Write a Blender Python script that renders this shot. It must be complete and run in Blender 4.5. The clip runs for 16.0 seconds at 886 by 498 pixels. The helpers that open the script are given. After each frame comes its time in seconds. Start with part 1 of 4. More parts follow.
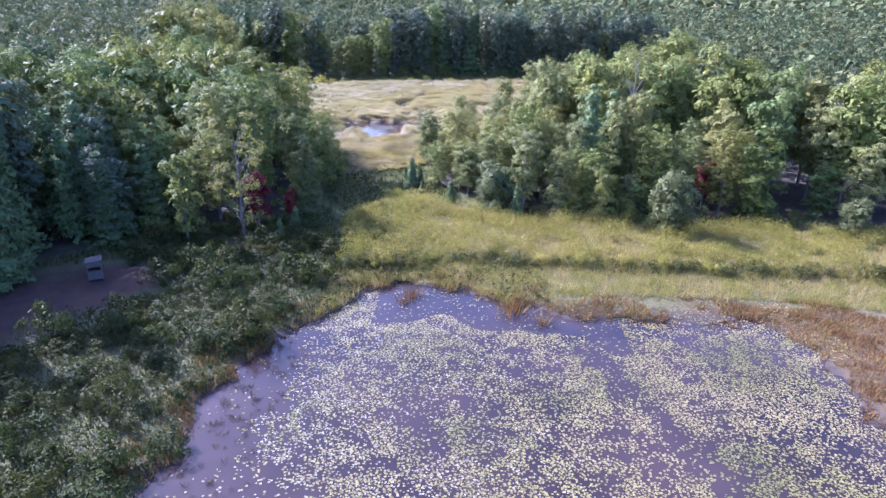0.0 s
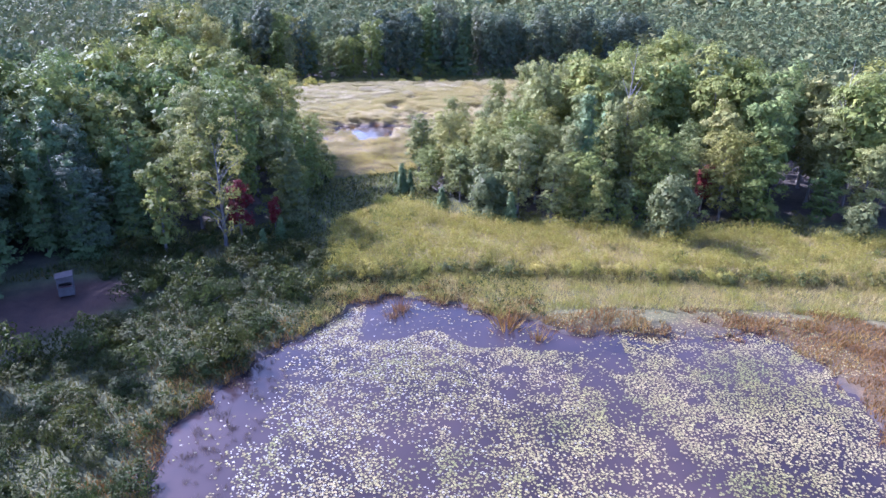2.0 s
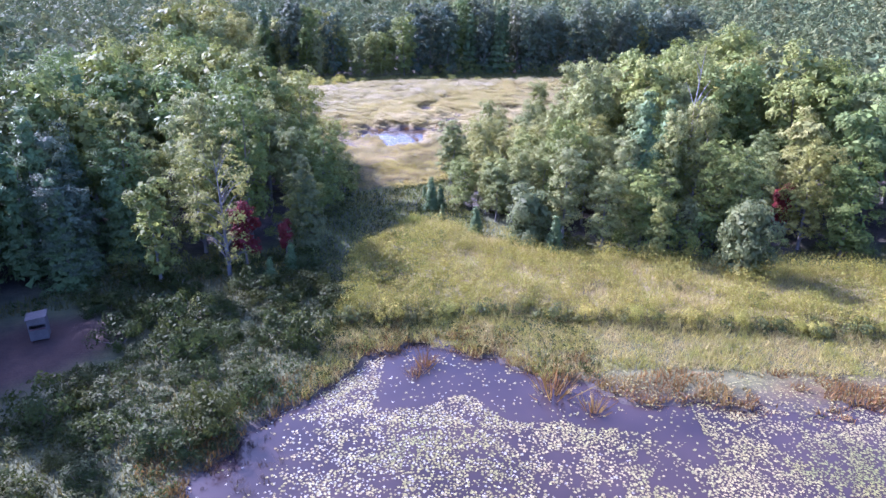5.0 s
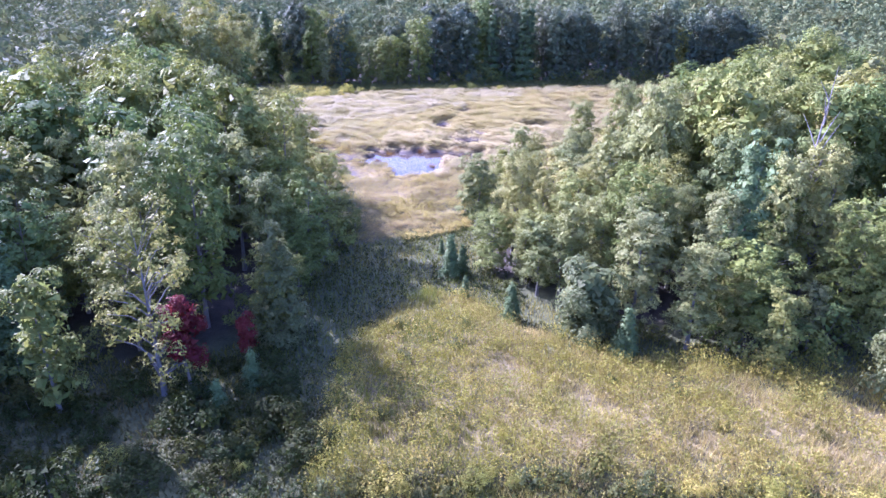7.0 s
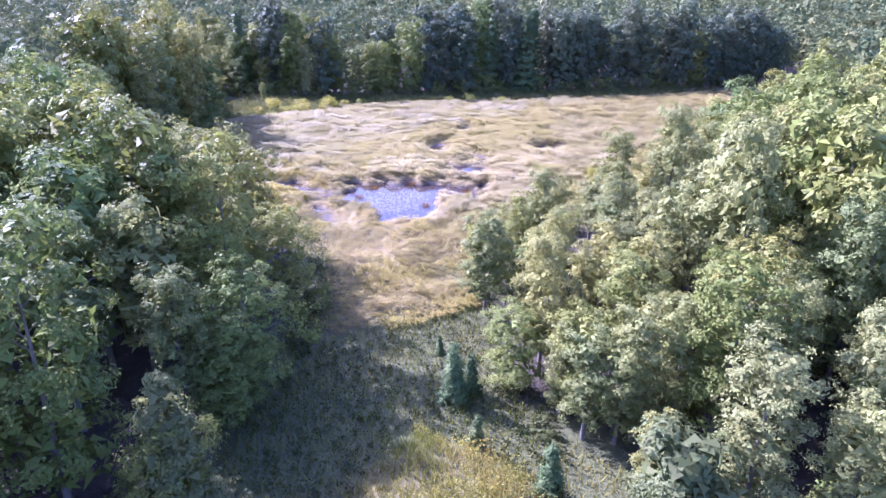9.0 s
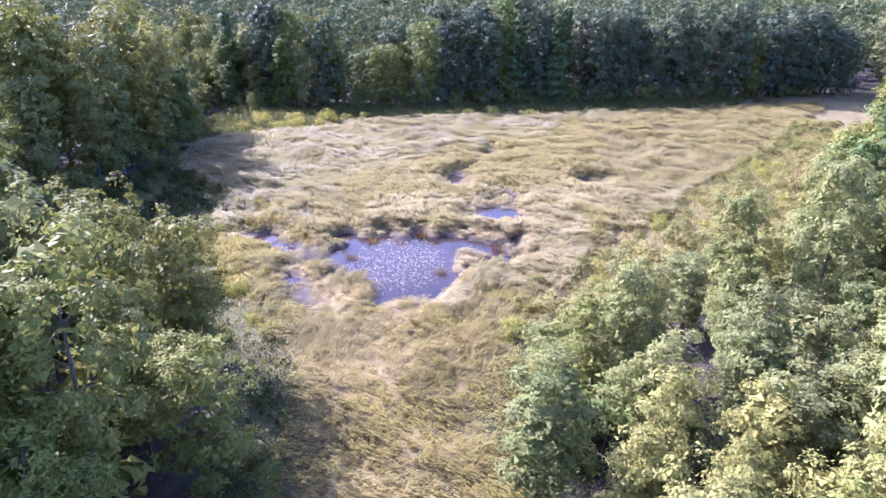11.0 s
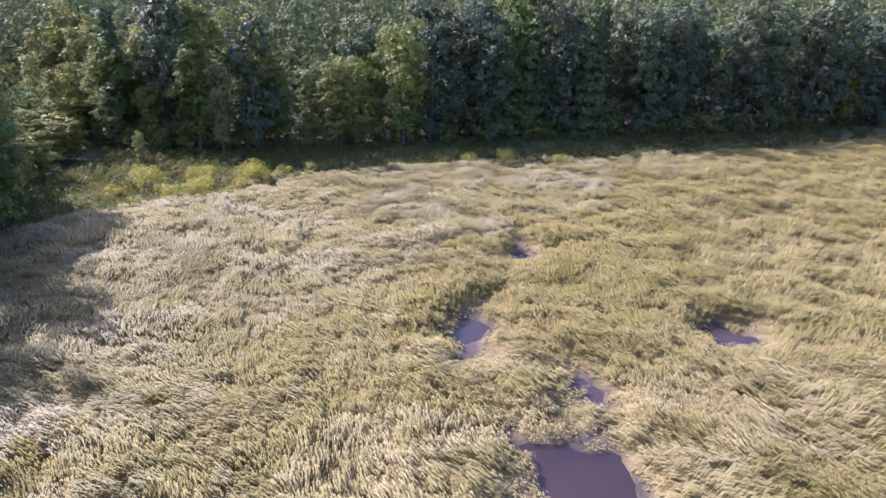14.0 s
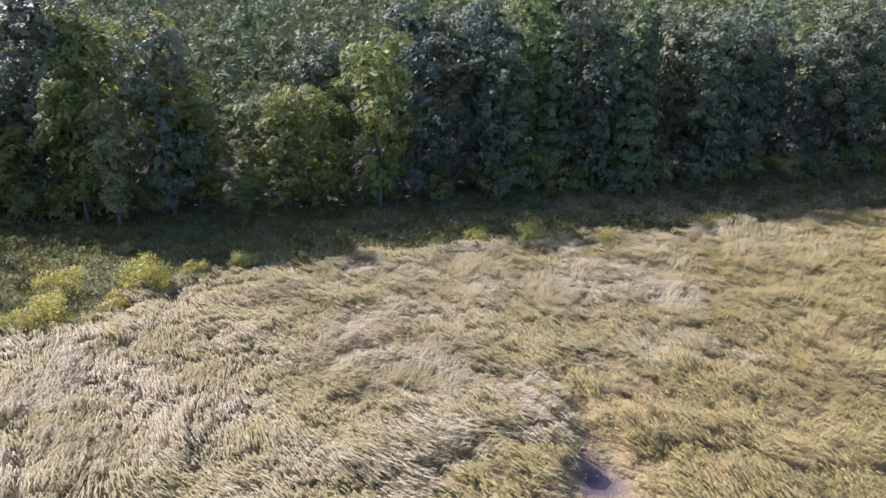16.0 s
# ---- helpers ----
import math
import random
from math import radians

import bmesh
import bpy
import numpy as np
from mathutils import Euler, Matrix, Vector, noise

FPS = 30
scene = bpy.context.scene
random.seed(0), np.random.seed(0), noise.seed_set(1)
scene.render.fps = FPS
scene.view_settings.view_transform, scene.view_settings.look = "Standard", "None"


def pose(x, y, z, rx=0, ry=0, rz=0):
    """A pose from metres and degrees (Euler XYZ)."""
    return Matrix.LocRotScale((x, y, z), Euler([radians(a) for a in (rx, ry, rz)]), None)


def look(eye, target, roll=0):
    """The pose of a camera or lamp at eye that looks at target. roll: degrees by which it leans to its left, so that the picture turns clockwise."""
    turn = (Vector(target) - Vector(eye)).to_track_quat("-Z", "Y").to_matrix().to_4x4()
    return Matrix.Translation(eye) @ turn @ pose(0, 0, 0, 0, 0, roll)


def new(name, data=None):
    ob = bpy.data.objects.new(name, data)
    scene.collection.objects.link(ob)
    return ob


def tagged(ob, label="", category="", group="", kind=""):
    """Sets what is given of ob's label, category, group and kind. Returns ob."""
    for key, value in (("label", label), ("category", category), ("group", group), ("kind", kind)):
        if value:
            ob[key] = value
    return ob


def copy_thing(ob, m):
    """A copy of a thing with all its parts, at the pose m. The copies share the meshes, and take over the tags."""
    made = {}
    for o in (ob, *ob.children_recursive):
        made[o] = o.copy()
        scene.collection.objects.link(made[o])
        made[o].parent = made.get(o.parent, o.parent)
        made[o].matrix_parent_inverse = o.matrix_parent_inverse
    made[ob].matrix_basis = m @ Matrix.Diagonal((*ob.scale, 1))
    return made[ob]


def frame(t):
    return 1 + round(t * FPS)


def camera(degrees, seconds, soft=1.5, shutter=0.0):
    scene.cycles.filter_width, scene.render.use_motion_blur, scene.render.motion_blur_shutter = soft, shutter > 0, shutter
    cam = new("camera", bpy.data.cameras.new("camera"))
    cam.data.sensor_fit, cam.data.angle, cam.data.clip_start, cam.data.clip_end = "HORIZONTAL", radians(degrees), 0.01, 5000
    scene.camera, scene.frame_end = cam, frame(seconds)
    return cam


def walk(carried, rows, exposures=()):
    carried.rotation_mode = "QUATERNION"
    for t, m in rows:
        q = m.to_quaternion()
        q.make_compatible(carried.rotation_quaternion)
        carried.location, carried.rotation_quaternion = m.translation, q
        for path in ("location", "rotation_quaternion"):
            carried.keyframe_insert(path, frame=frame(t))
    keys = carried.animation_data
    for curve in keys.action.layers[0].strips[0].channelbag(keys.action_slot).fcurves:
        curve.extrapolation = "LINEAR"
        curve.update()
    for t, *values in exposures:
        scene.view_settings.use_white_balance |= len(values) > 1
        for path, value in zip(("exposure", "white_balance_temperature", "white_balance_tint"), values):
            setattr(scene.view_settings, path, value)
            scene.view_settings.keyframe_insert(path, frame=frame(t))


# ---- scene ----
cam = camera(69.2, 16.0, soft=1.5)
METRES, EYE, TILT, LEAN, TURN = 129.0, 22.0, 0.0, 0.0, 0.0
ROWS = [
    (0.0, 0.0, 0.0, 0.0, 0.52, -21.49, -1.32),
    (0.5, 0.0011, 0.0143, -0.0001, 0.55, -21.44, -1.29),
    (1.0, 0.0017, 0.0206, -0.0003, 0.53, -21.37, -1.23),
    (1.5, 0.0021, 0.0207, -0.0006, 0.24, -21.42, -1.12),
    (2.0, 0.0025, 0.0201, -0.0009, -0.11, -21.45, -1.03),
    (2.5, 0.0033, 0.0206, -0.0012, -0.06, -21.51, -0.93),
    (3.0, 0.0043, 0.0246, -0.0015, 0.16, -21.67, -0.82),
    (5.5, -0.0011, 0.1136, -0.0015, 3.68, -22.02, -0.69),
    (6.0, -0.0043, 0.145, -0.0016, 4.25, -22.05, -0.63),
    (6.5, -0.0075, 0.1798, -0.0018, 4.26, -22.06, -0.6),
    (7.0, -0.0101, 0.2175, -0.0024, 4.2, -22.02, -0.54),
    (7.5, -0.0129, 0.2528, -0.0011, 3.81, -21.89, -0.49),
    (8.0, -0.0158, 0.2821, -0.0015, 3.55, -21.92, -0.47),
    (8.5, -0.0189, 0.314, -0.0026, 3.51, -21.94, -0.48),
    (11.0, -0.0364, 0.4994, -0.0113, 4.9, -21.89, -0.5),
    (11.5, -0.0428, 0.5443, -0.0125, 5.08, -21.91, -0.58),
    (12.0, -0.0498, 0.5918, -0.0141, 4.87, -21.9, -0.69),
    (12.5, -0.0566, 0.6409, -0.0156, 4.43, -21.92, -0.74),
    (13.0, -0.0628, 0.6919, -0.0174, 3.81, -21.89, -0.75),
    (13.5, -0.069, 0.7441, -0.0187, 3.19, -21.94, -0.8),
    (14.0, -0.0741, 0.7976, -0.0206, 2.72, -21.99, -0.8),
    (14.5, -0.0783, 0.8517, -0.0223, 2.32, -22.03, -0.76),
    (15.0, -0.0823, 0.9064, -0.0241, 1.99, -22.02, -0.81),
    (15.5, -0.0866, 0.9552, -0.023, 1.57, -21.93, -0.83),
    (16.0, -0.091, 0.992, -0.0215, 1.04, -21.74, -0.77),
]
walk(cam, [(t, pose(0, 0, EYE, TILT, LEAN, TURN) @ pose(METRES * x, METRES * y, METRES * z, 90 + pitch, roll, yaw)) for t, x, y, z, yaw, pitch, roll in ROWS],
     [(0.0, 1.82, 4680, 40), (5.5, 2.08, 4640, 46), (8.5, 2.18, 4680, 55), (11.0, 1.95, 4900, 45), (12.5, 1.64, 5160, 39), (16.0, 1.43, 5280, 37)])

# ---- light ----
SUN_EL, SUN_AZ = radians(36), radians(-58)      # azimuth from +y towards +x; the sun stands ahead and to the left
sun_dir = Vector((math.sin(SUN_AZ) * math.cos(SUN_EL), math.cos(SUN_AZ) * math.cos(SUN_EL), math.sin(SUN_EL)))
world = bpy.data.worlds.new("sky")
scene.world = world
world.use_nodes = True
wn = world.node_tree.nodes
sky = wn.new("ShaderNodeTexSky")
sky.sky_type, sky.sun_disc = "NISHITA", False
sky.sun_elevation, sky.sun_rotation = SUN_EL, SUN_AZ
sky.air_density, sky.dust_density, sky.ozone_density = 1.0, 3.0, 2.0
wn["Background"].inputs["Strength"].default_value = 0.128
world.node_tree.links.new(sky.outputs[0], wn["Background"].inputs[0])
sun = new("sun", bpy.data.lights.new("sun", "SUN"))
sun.data.energy, sun.data.angle, sun.data.color = 4.9, radians(0.6), (1.0, 0.89, 0.71)
sun.matrix_world = look((0, 0, 60), Vector((0, 0, 60)) - sun_dir)


# ---- small tools ----
def rng_for(seed):
    return np.random.default_rng(seed)


def vnoise(x, y, scale, seed=0):
    """Smooth value noise, 0 to 1."""
    x, y = np.asarray(x, float) / scale, np.asarray(y, float) / scale
    i, j = np.floor(x), np.floor(y)
    u, v = x - i, y - j
    u, v = u * u * (3 - 2 * u), v * v * (3 - 2 * v)

    def h(a, b):
        s = np.sin(a * 127.1 + b * 311.7 + seed * 74.7) * 43758.5453
        return s - np.floor(s)
    return (h(i, j) * (1 - u) + h(i + 1, j) * u) * (1 - v) + (h(i, j + 1) * (1 - u) + h(i + 1, j + 1) * u) * v


def sdist(poly, x, y):
    """Signed distance to a closed outline, positive inside."""
    x, y = np.asarray(x, float), np.asarray(y, float)
    d, inside = np.full(x.shape, 1e9), np.zeros(x.shape, bool)
    for (ax, ay), (bx, by) in zip(poly, poly[1:] + poly[:1]):
        ex, ey = bx - ax, by - ay
        k = np.clip(((x - ax) * ex + (y - ay) * ey) / (ex * ex + ey * ey), 0, 1)
        d = np.minimum(d, np.hypot(x - ax - k * ex, y - ay - k * ey))
        if ay != by:
            inside ^= ((ay > y) != (by > y)) & (x < (bx - ax) * (y - ay) / (by - ay) + ax)
    return np.where(inside, d, -d)


def scatter(x0, x1, y0, y1, per, seed):
    """Jittered places, one for each square of side per."""
    r = rng_for(seed)
    gx, gy = np.meshgrid(np.arange(x0, x1, per), np.arange(y0, y1, per))
    gx = gx + (np.arange(gx.shape[0]) % 2)[:, None] * per / 2
    return (gx + r.uniform(-.45, .45, gx.shape) * per).ravel(), (gy + r.uniform(-.45, .45, gy.shape) * per).ravel()


def fast_mesh(name, verts, faces, mat, tint=None, smooth=False):
    """A mesh from arrays; all faces have the same number of corners."""
    verts, faces = np.asarray(verts, np.float32), np.asarray(faces, np.int32)
    me = bpy.data.meshes.new(name)
    k = faces.shape[1]
    me.vertices.add(len(verts))
    me.vertices.foreach_set("co", verts.ravel())
    me.loops.add(faces.size)
    me.loops.foreach_set("vertex_index", faces.ravel())
    me.polygons.add(len(faces))
    me.polygons.foreach_set("loop_start", np.arange(0, faces.size, k, dtype=np.int32))
    if smooth:
        me.polygons.foreach_set("use_smooth", np.ones(len(faces), bool))
    if tint is not None:
        a = me.attributes.new("tint", "FLOAT", "POINT")
        a.data.foreach_set("value", np.asarray(tint, np.float32))
    me.update(calc_edges=True)
    me.materials.append(mat)
    return me


def part(name, data, parent, label=""):
    ob = new(name, data)
    ob.parent = parent
    return tagged(ob, label)


def tubes(paths, sides=6):
    """Tapered tubes along paths of (point, radius)."""
    V, Fc, base = [], [], 0
    for path in paths:
        P = np.array([p for p, _ in path], float)
        T = np.gradient(P, axis=0)
        T /= np.linalg.norm(T, axis=1)[:, None] + 1e-9
        for i, (p, r) in enumerate(path):
            a = np.cross(T[i], (0.3, 0.9, 0.31))
            a /= np.linalg.norm(a) + 1e-9
            b = np.cross(T[i], a)
            for s in range(sides):
                w = 2 * math.pi * s / sides
                V.append(P[i] + r * (math.cos(w) * a + math.sin(w) * b))
        for i in range(len(path) - 1):
            for s in range(sides):
                q = (s + 1) % sides
                Fc.append((base + i * sides + s, base + i * sides + q, base + (i + 1) * sides + q, base + (i + 1) * sides + s))
        base += len(path) * sides
    return np.array(V), np.array(Fc)


# ---- materials ----
def nodes_of(name):
    m = bpy.data.materials.new(name)
    m.use_nodes = True
    t = m.node_tree
    return m, t.nodes, t.links, t.nodes["Principled BSDF"]


def ramp(nodes, stops):
    r = nodes.new("ShaderNodeValToRGB")
    e = r.color_ramp.elements
    while len(e) < len(stops):
        e.new(0.5)
    for el, (p, c) in zip(e, stops):
        el.position, el.color = p, (*c, 1)
    return r


def noise_tex(nodes, links, scale, detail=3, vector=None, rough=0.55):
    n = nodes.new("ShaderNodeTexNoise")
    n.inputs["Scale"].default_value, n.inputs["Detail"].default_value, n.inputs["Roughness"].default_value = scale, detail, rough
    if vector is None:
        g = nodes.new("ShaderNodeNewGeometry")
        vector = g.outputs["Position"]
    links.new(vector, n.inputs["Vector"])
    return n


def mixed(nodes, links, kind, fac, a, b):
    m = nodes.new("ShaderNodeMix")
    m.data_type, m.blend_type = "RGBA", kind
    for sock, v in ((m.inputs[0], fac), (m.inputs[6], a), (m.inputs[7], b)):
        if isinstance(v, (int, float)):
            sock.default_value = v
        elif isinstance(v, tuple):
            sock.default_value = (*v, 1)
        else:
            links.new(v, sock)
    return m.outputs[2]


def calc(nodes, links, op, a, b=0.0):
    m = nodes.new("ShaderNodeMath")
    m.operation = op
    for sock, v in zip(m.inputs, (a, b)):
        if isinstance(v, (int, float)):
            sock.default_value = v
        else:
            links.new(v, sock)
    return m.outputs[0]


def leaf_material(name, tree_stops, spread=0.35, through_light=0.35, patch=None, patch_scale=0.25, rough=0.62, gloss=0.22):
    """Leaves or blades: each plant takes its colour from the stops, each leaf varies it."""
    m, n, l, bsdf = nodes_of(name)
    info = n.new("ShaderNodeObjectInfo")
    att = n.new("ShaderNodeAttribute")
    att.attribute_name = "tint"
    geo = n.new("ShaderNodeNewGeometry")
    whole = calc(n, l, "FRACT", calc(n, l, "ADD", info.outputs["Random"], att.outputs["Fac"]))
    r = ramp(n, tree_stops)
    l.new(whole, r.inputs[0])
    colour = r.outputs[0]
    if patch:
        big = noise_tex(n, l, patch_scale, 3)
        pr = ramp(n, [(0.42, (0, 0, 0)), (0.6, (1, 1, 1))])
        l.new(big.outputs[0], pr.inputs[0])
        colour = mixed(n, l, "MIX", pr.outputs[0], colour, patch)
    val = n.new("ShaderNodeMapRange")
    l.new(geo.outputs["Random Per Island"], val.inputs[0])
    val.inputs[3].default_value, val.inputs[4].default_value = 1 - spread, 1 + spread
    hsv = n.new("ShaderNodeHueSaturation")
    l.new(colour, hsv.inputs["Color"])
    l.new(val.outputs[0], hsv.inputs["Value"])
    hue = n.new("ShaderNodeMapRange")
    l.new(calc(n, l, "FRACT", calc(n, l, "MULTIPLY", geo.outputs["Random Per Island"], 17.3)), hue.inputs[0])
    hue.inputs[3].default_value, hue.inputs[4].default_value = 0.485, 0.515
    l.new(hue.outputs[0], hsv.inputs["Hue"])
    l.new(hsv.outputs[0], bsdf.inputs["Base Color"])
    bsdf.inputs["Roughness"].default_value = rough
    bsdf.inputs["Specular IOR Level"].default_value = gloss
    tr = n.new("ShaderNodeBsdfTranslucent")
    l.new(hsv.outputs[0], tr.inputs["Color"])
    mx = n.new("ShaderNodeMixShader")
    mx.inputs[0].default_value = through_light
    l.new(bsdf.outputs[0], mx.inputs[1])
    l.new(tr.outputs[0], mx.inputs[2])
    l.new(mx.outputs[0], n["Material Output"].inputs["Surface"])
    return m


def rough_material(name, stops, scale, fine, roughness=0.85, bump=0.4, stretch=None):
    """A matt surface, mottled at two sizes."""
    m, n, l, bsdf = nodes_of(name)
    tc = n.new("ShaderNodeTexCoord")
    vec = tc.outputs["Object"]
    if stretch:
        mp = n.new("ShaderNodeMapping")
        mp.inputs["Scale"].default_value = stretch
        l.new(vec, mp.inputs["Vector"])
        vec = mp.outputs[0]
    a, b = noise_tex(n, l, scale, 4, vec), noise_tex(n, l, fine, 3, vec)
    r = ramp(n, stops)
    l.new(calc(n, l, "ADD", calc(n, l, "MULTIPLY", a.outputs[0], 0.65), calc(n, l, "MULTIPLY", b.outputs[0], 0.35)), r.inputs[0])
    l.new(r.outputs[0], bsdf.inputs["Base Color"])
    bsdf.inputs["Roughness"].default_value = roughness
    bp = n.new("ShaderNodeBump")
    bp.inputs["Strength"].default_value = bump
    l.new(b.outputs[0], bp.inputs["Height"])
    l.new(bp.outputs[0], bsdf.inputs["Normal"])
    return m


M_BARK = rough_material("grey_bark", [(0.3, (0.07, 0.06, 0.05)), (0.7, (0.24, 0.22, 0.19))], 2.0, 14, 0.9, 0.6, (1, 1, 0.25))
M_PALE_BARK = rough_material("pale_bark", [(0.3, (0.08, 0.075, 0.066)), (0.65, (0.21, 0.20, 0.185))], 2.5, 16, 0.85, 0.4, (1, 1, 0.4))
M_DEAD = rough_material("dead_wood", [(0.3, (0.13, 0.12, 0.11)), (0.7, (0.29, 0.27, 0.25))], 3, 20, 0.85, 0.3, (1, 1, 0.2))
M_LEAF = leaf_material("broad_leaves", [(0.0, (0.121, 0.156, 0.034)), (0.2, (0.194, 0.218, 0.046)), (0.45, (0.127, 0.179, 0.050)), (0.65, (0.238, 0.248, 0.058)), (0.85, (0.162, 0.184, 0.041)), (1.0, (0.220, 0.214, 0.048))], 0.25, 0.3, None, 0.25, 0.62, 0.16)
# far-side leaf colour, darkened and blued to carry the wood's shade
M_SHADE_OAK = leaf_material("shade_painted_oak_leaves", [(0.0, (0.068, 0.094, 0.052)), (0.3, (0.104, 0.132, 0.062)), (0.55, (0.080, 0.113, 0.067)), (0.8, (0.130, 0.142, 0.070)), (1.0, (0.092, 0.113, 0.056))], 0.25, 0.14, None, 0.25, 0.62, 0.16)
M_ASPEN = leaf_material("pale_leaves", [(0.0, (0.201, 0.223, 0.065)), (0.25, (0.268, 0.279, 0.092)), (0.5, (0.158, 0.192, 0.063)), (0.7, (0.291, 0.281, 0.077)), (0.85, (0.225, 0.240, 0.088)), (1.0, (0.214, 0.229, 0.076))], 0.25, 0.34, None, 0.25, 0.62, 0.16)
M_NEEDLE = leaf_material("needles", [(0.0, (0.077, 0.118, 0.042)), (0.5, (0.138, 0.194, 0.071)), (1.0, (0.098, 0.139, 0.049))], 0.25, 0.22, None, 0.25, 0.6, 0.18)
M_CANOPY = leaf_material("distant_leaves", [(0.0, (0.078, 0.101, 0.042)), (0.3, (0.118, 0.139, 0.053)), (0.55, (0.087, 0.119, 0.053)), (0.8, (0.145, 0.153, 0.059)), (1.0, (0.101, 0.115, 0.045))], 0.25, 0.2, None, 0.25, 0.7, 0.06)
M_BIRCH = leaf_material("thin_birch_leaves", [(0.0, (0.176, 0.208, 0.050)), (1.0, (0.240, 0.240, 0.060))], 0.25, 0.4)
M_RED = leaf_material("red_leaves", [(0.0, (0.137, 0.023, 0.022)), (1.0, (0.178, 0.035, 0.028))], 0.2, 0.4)
M_YELLOW = leaf_material("yellowing_leaves", [(0.0, (0.24, 0.25, 0.075)), (1.0, (0.32, 0.29, 0.09))], 0.2, 0.45)
M_SHRUB = leaf_material("shrub_leaves", [(0.0, (0.094, 0.108, 0.027)), (0.3, (0.140, 0.149, 0.038)), (0.6, (0.102, 0.121, 0.038)), (0.8, (0.178, 0.165, 0.038)), (1.0, (0.127, 0.124, 0.035))], 0.25, 0.42)
M_GOLD = leaf_material("golden_shrub_leaves", [(0.0, (0.384, 0.358, 0.065)), (0.5, (0.308, 0.317, 0.065)), (1.0, (0.426, 0.358, 0.074))], 0.2, 0.45)
M_FIELDHERB = leaf_material("field_herb_leaves", [(0.0, (0.225, 0.216, 0.032)), (0.4, (0.299, 0.269, 0.041)), (0.7, (0.180, 0.195, 0.033)), (1.0, (0.345, 0.284, 0.058))], 0.25, 0.42)
M_STRAW = leaf_material("straw_blades", [(0.0, (0.346, 0.303, 0.147)), (0.5, (0.391, 0.342, 0.186)), (1.0, (0.323, 0.283, 0.125))], 0.12, 0.42, (0.271, 0.241, 0.094), 0.3)
M_OLIVE = leaf_material("olive_blades", [(0.15, (0.248, 0.224, 0.075)), (0.4, (0.296, 0.263, 0.100)), (0.65, (0.322, 0.282, 0.122)), (0.9, (0.253, 0.228, 0.075))], 0.12, 0.42, (0.282, 0.244, 0.099), 0.35)
M_PALE = leaf_material("pale_reed_blades", [(0.15, (0.282, 0.257, 0.125)), (0.38, (0.326, 0.295, 0.166)), (0.6, (0.351, 0.321, 0.193)), (0.85, (0.289, 0.259, 0.122))], 0.12, 0.42, (0.263, 0.240, 0.098), 0.3)
M_FIELD = leaf_material("field_blades", [(0.0, (0.233, 0.234, 0.046)), (0.35, (0.302, 0.273, 0.063)), (0.7, (0.370, 0.309, 0.096)), (1.0, (0.190, 0.203, 0.041))], 0.22, 0.4, (0.362, 0.300, 0.110), 0.35)
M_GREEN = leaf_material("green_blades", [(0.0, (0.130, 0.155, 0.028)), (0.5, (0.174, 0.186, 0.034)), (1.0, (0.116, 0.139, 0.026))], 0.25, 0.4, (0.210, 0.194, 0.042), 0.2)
M_SEDGE = leaf_material("russet_blades", [(0.0, (0.200, 0.118, 0.028)), (0.5, (0.240, 0.165, 0.040)), (1.0, (0.125, 0.064, 0.018))], 0.3, 0.3, (0.170, 0.092, 0.024), 0.3)
# shrub and herb leaf colour darkened to stand for tree shade
M_SHADE_LEAF = leaf_material("shade_painted_leaves", [(0.0, (0.033, 0.049, 0.010)), (0.3, (0.052, 0.068, 0.014)), (0.6, (0.038, 0.055, 0.014)), (0.8, (0.067, 0.074, 0.014)), (1.0, (0.047, 0.057, 0.012))], 0.3, 0.36, None, 0.25, 0.62, 0.16)
# green blades in a darker colour that imitates the pond bank's shade
M_SHADE_GRASS = leaf_material("shade_painted_blades", [(0.0, (0.085, 0.098, 0.028)), (0.5, (0.122, 0.120, 0.034)), (1.0, (0.075, 0.086, 0.026))], 0.3, 0.36, (0.140, 0.118, 0.040), 0.2)
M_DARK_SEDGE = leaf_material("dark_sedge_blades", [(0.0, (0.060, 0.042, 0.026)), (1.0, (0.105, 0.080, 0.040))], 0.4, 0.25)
M_RUST = leaf_material("rusty_blades", [(0.1, (0.210, 0.171, 0.038)), (0.4, (0.260, 0.208, 0.052)), (0.65, (0.291, 0.242, 0.072)), (0.9, (0.186, 0.161, 0.036))], 0.12, 0.48, (0.259, 0.226, 0.056), 0.3)
M_WILLOW = leaf_material("willow_leaves", [(0.0, (0.136, 0.162, 0.060)), (1.0, (0.187, 0.200, 0.072))], 0.2, 0.45)
M_PAD = leaf_material("lily_leaves", [(0.0, (0.176, 0.166, 0.054)), (0.5, (0.249, 0.221, 0.085)), (1.0, (0.142, 0.147, 0.046))], 0.35, 0.1, (0.249, 0.212, 0.095), 0.15, 0.6, 0.14)

M_PALE_PAD = leaf_material("pale_lily_leaves", [(0.0, (0.250, 0.236, 0.176)), (0.5, (0.319, 0.297, 0.230)), (1.0, (0.207, 0.207, 0.134))], 0.4, 0.1, None, 0.2, 0.45, 0.3)


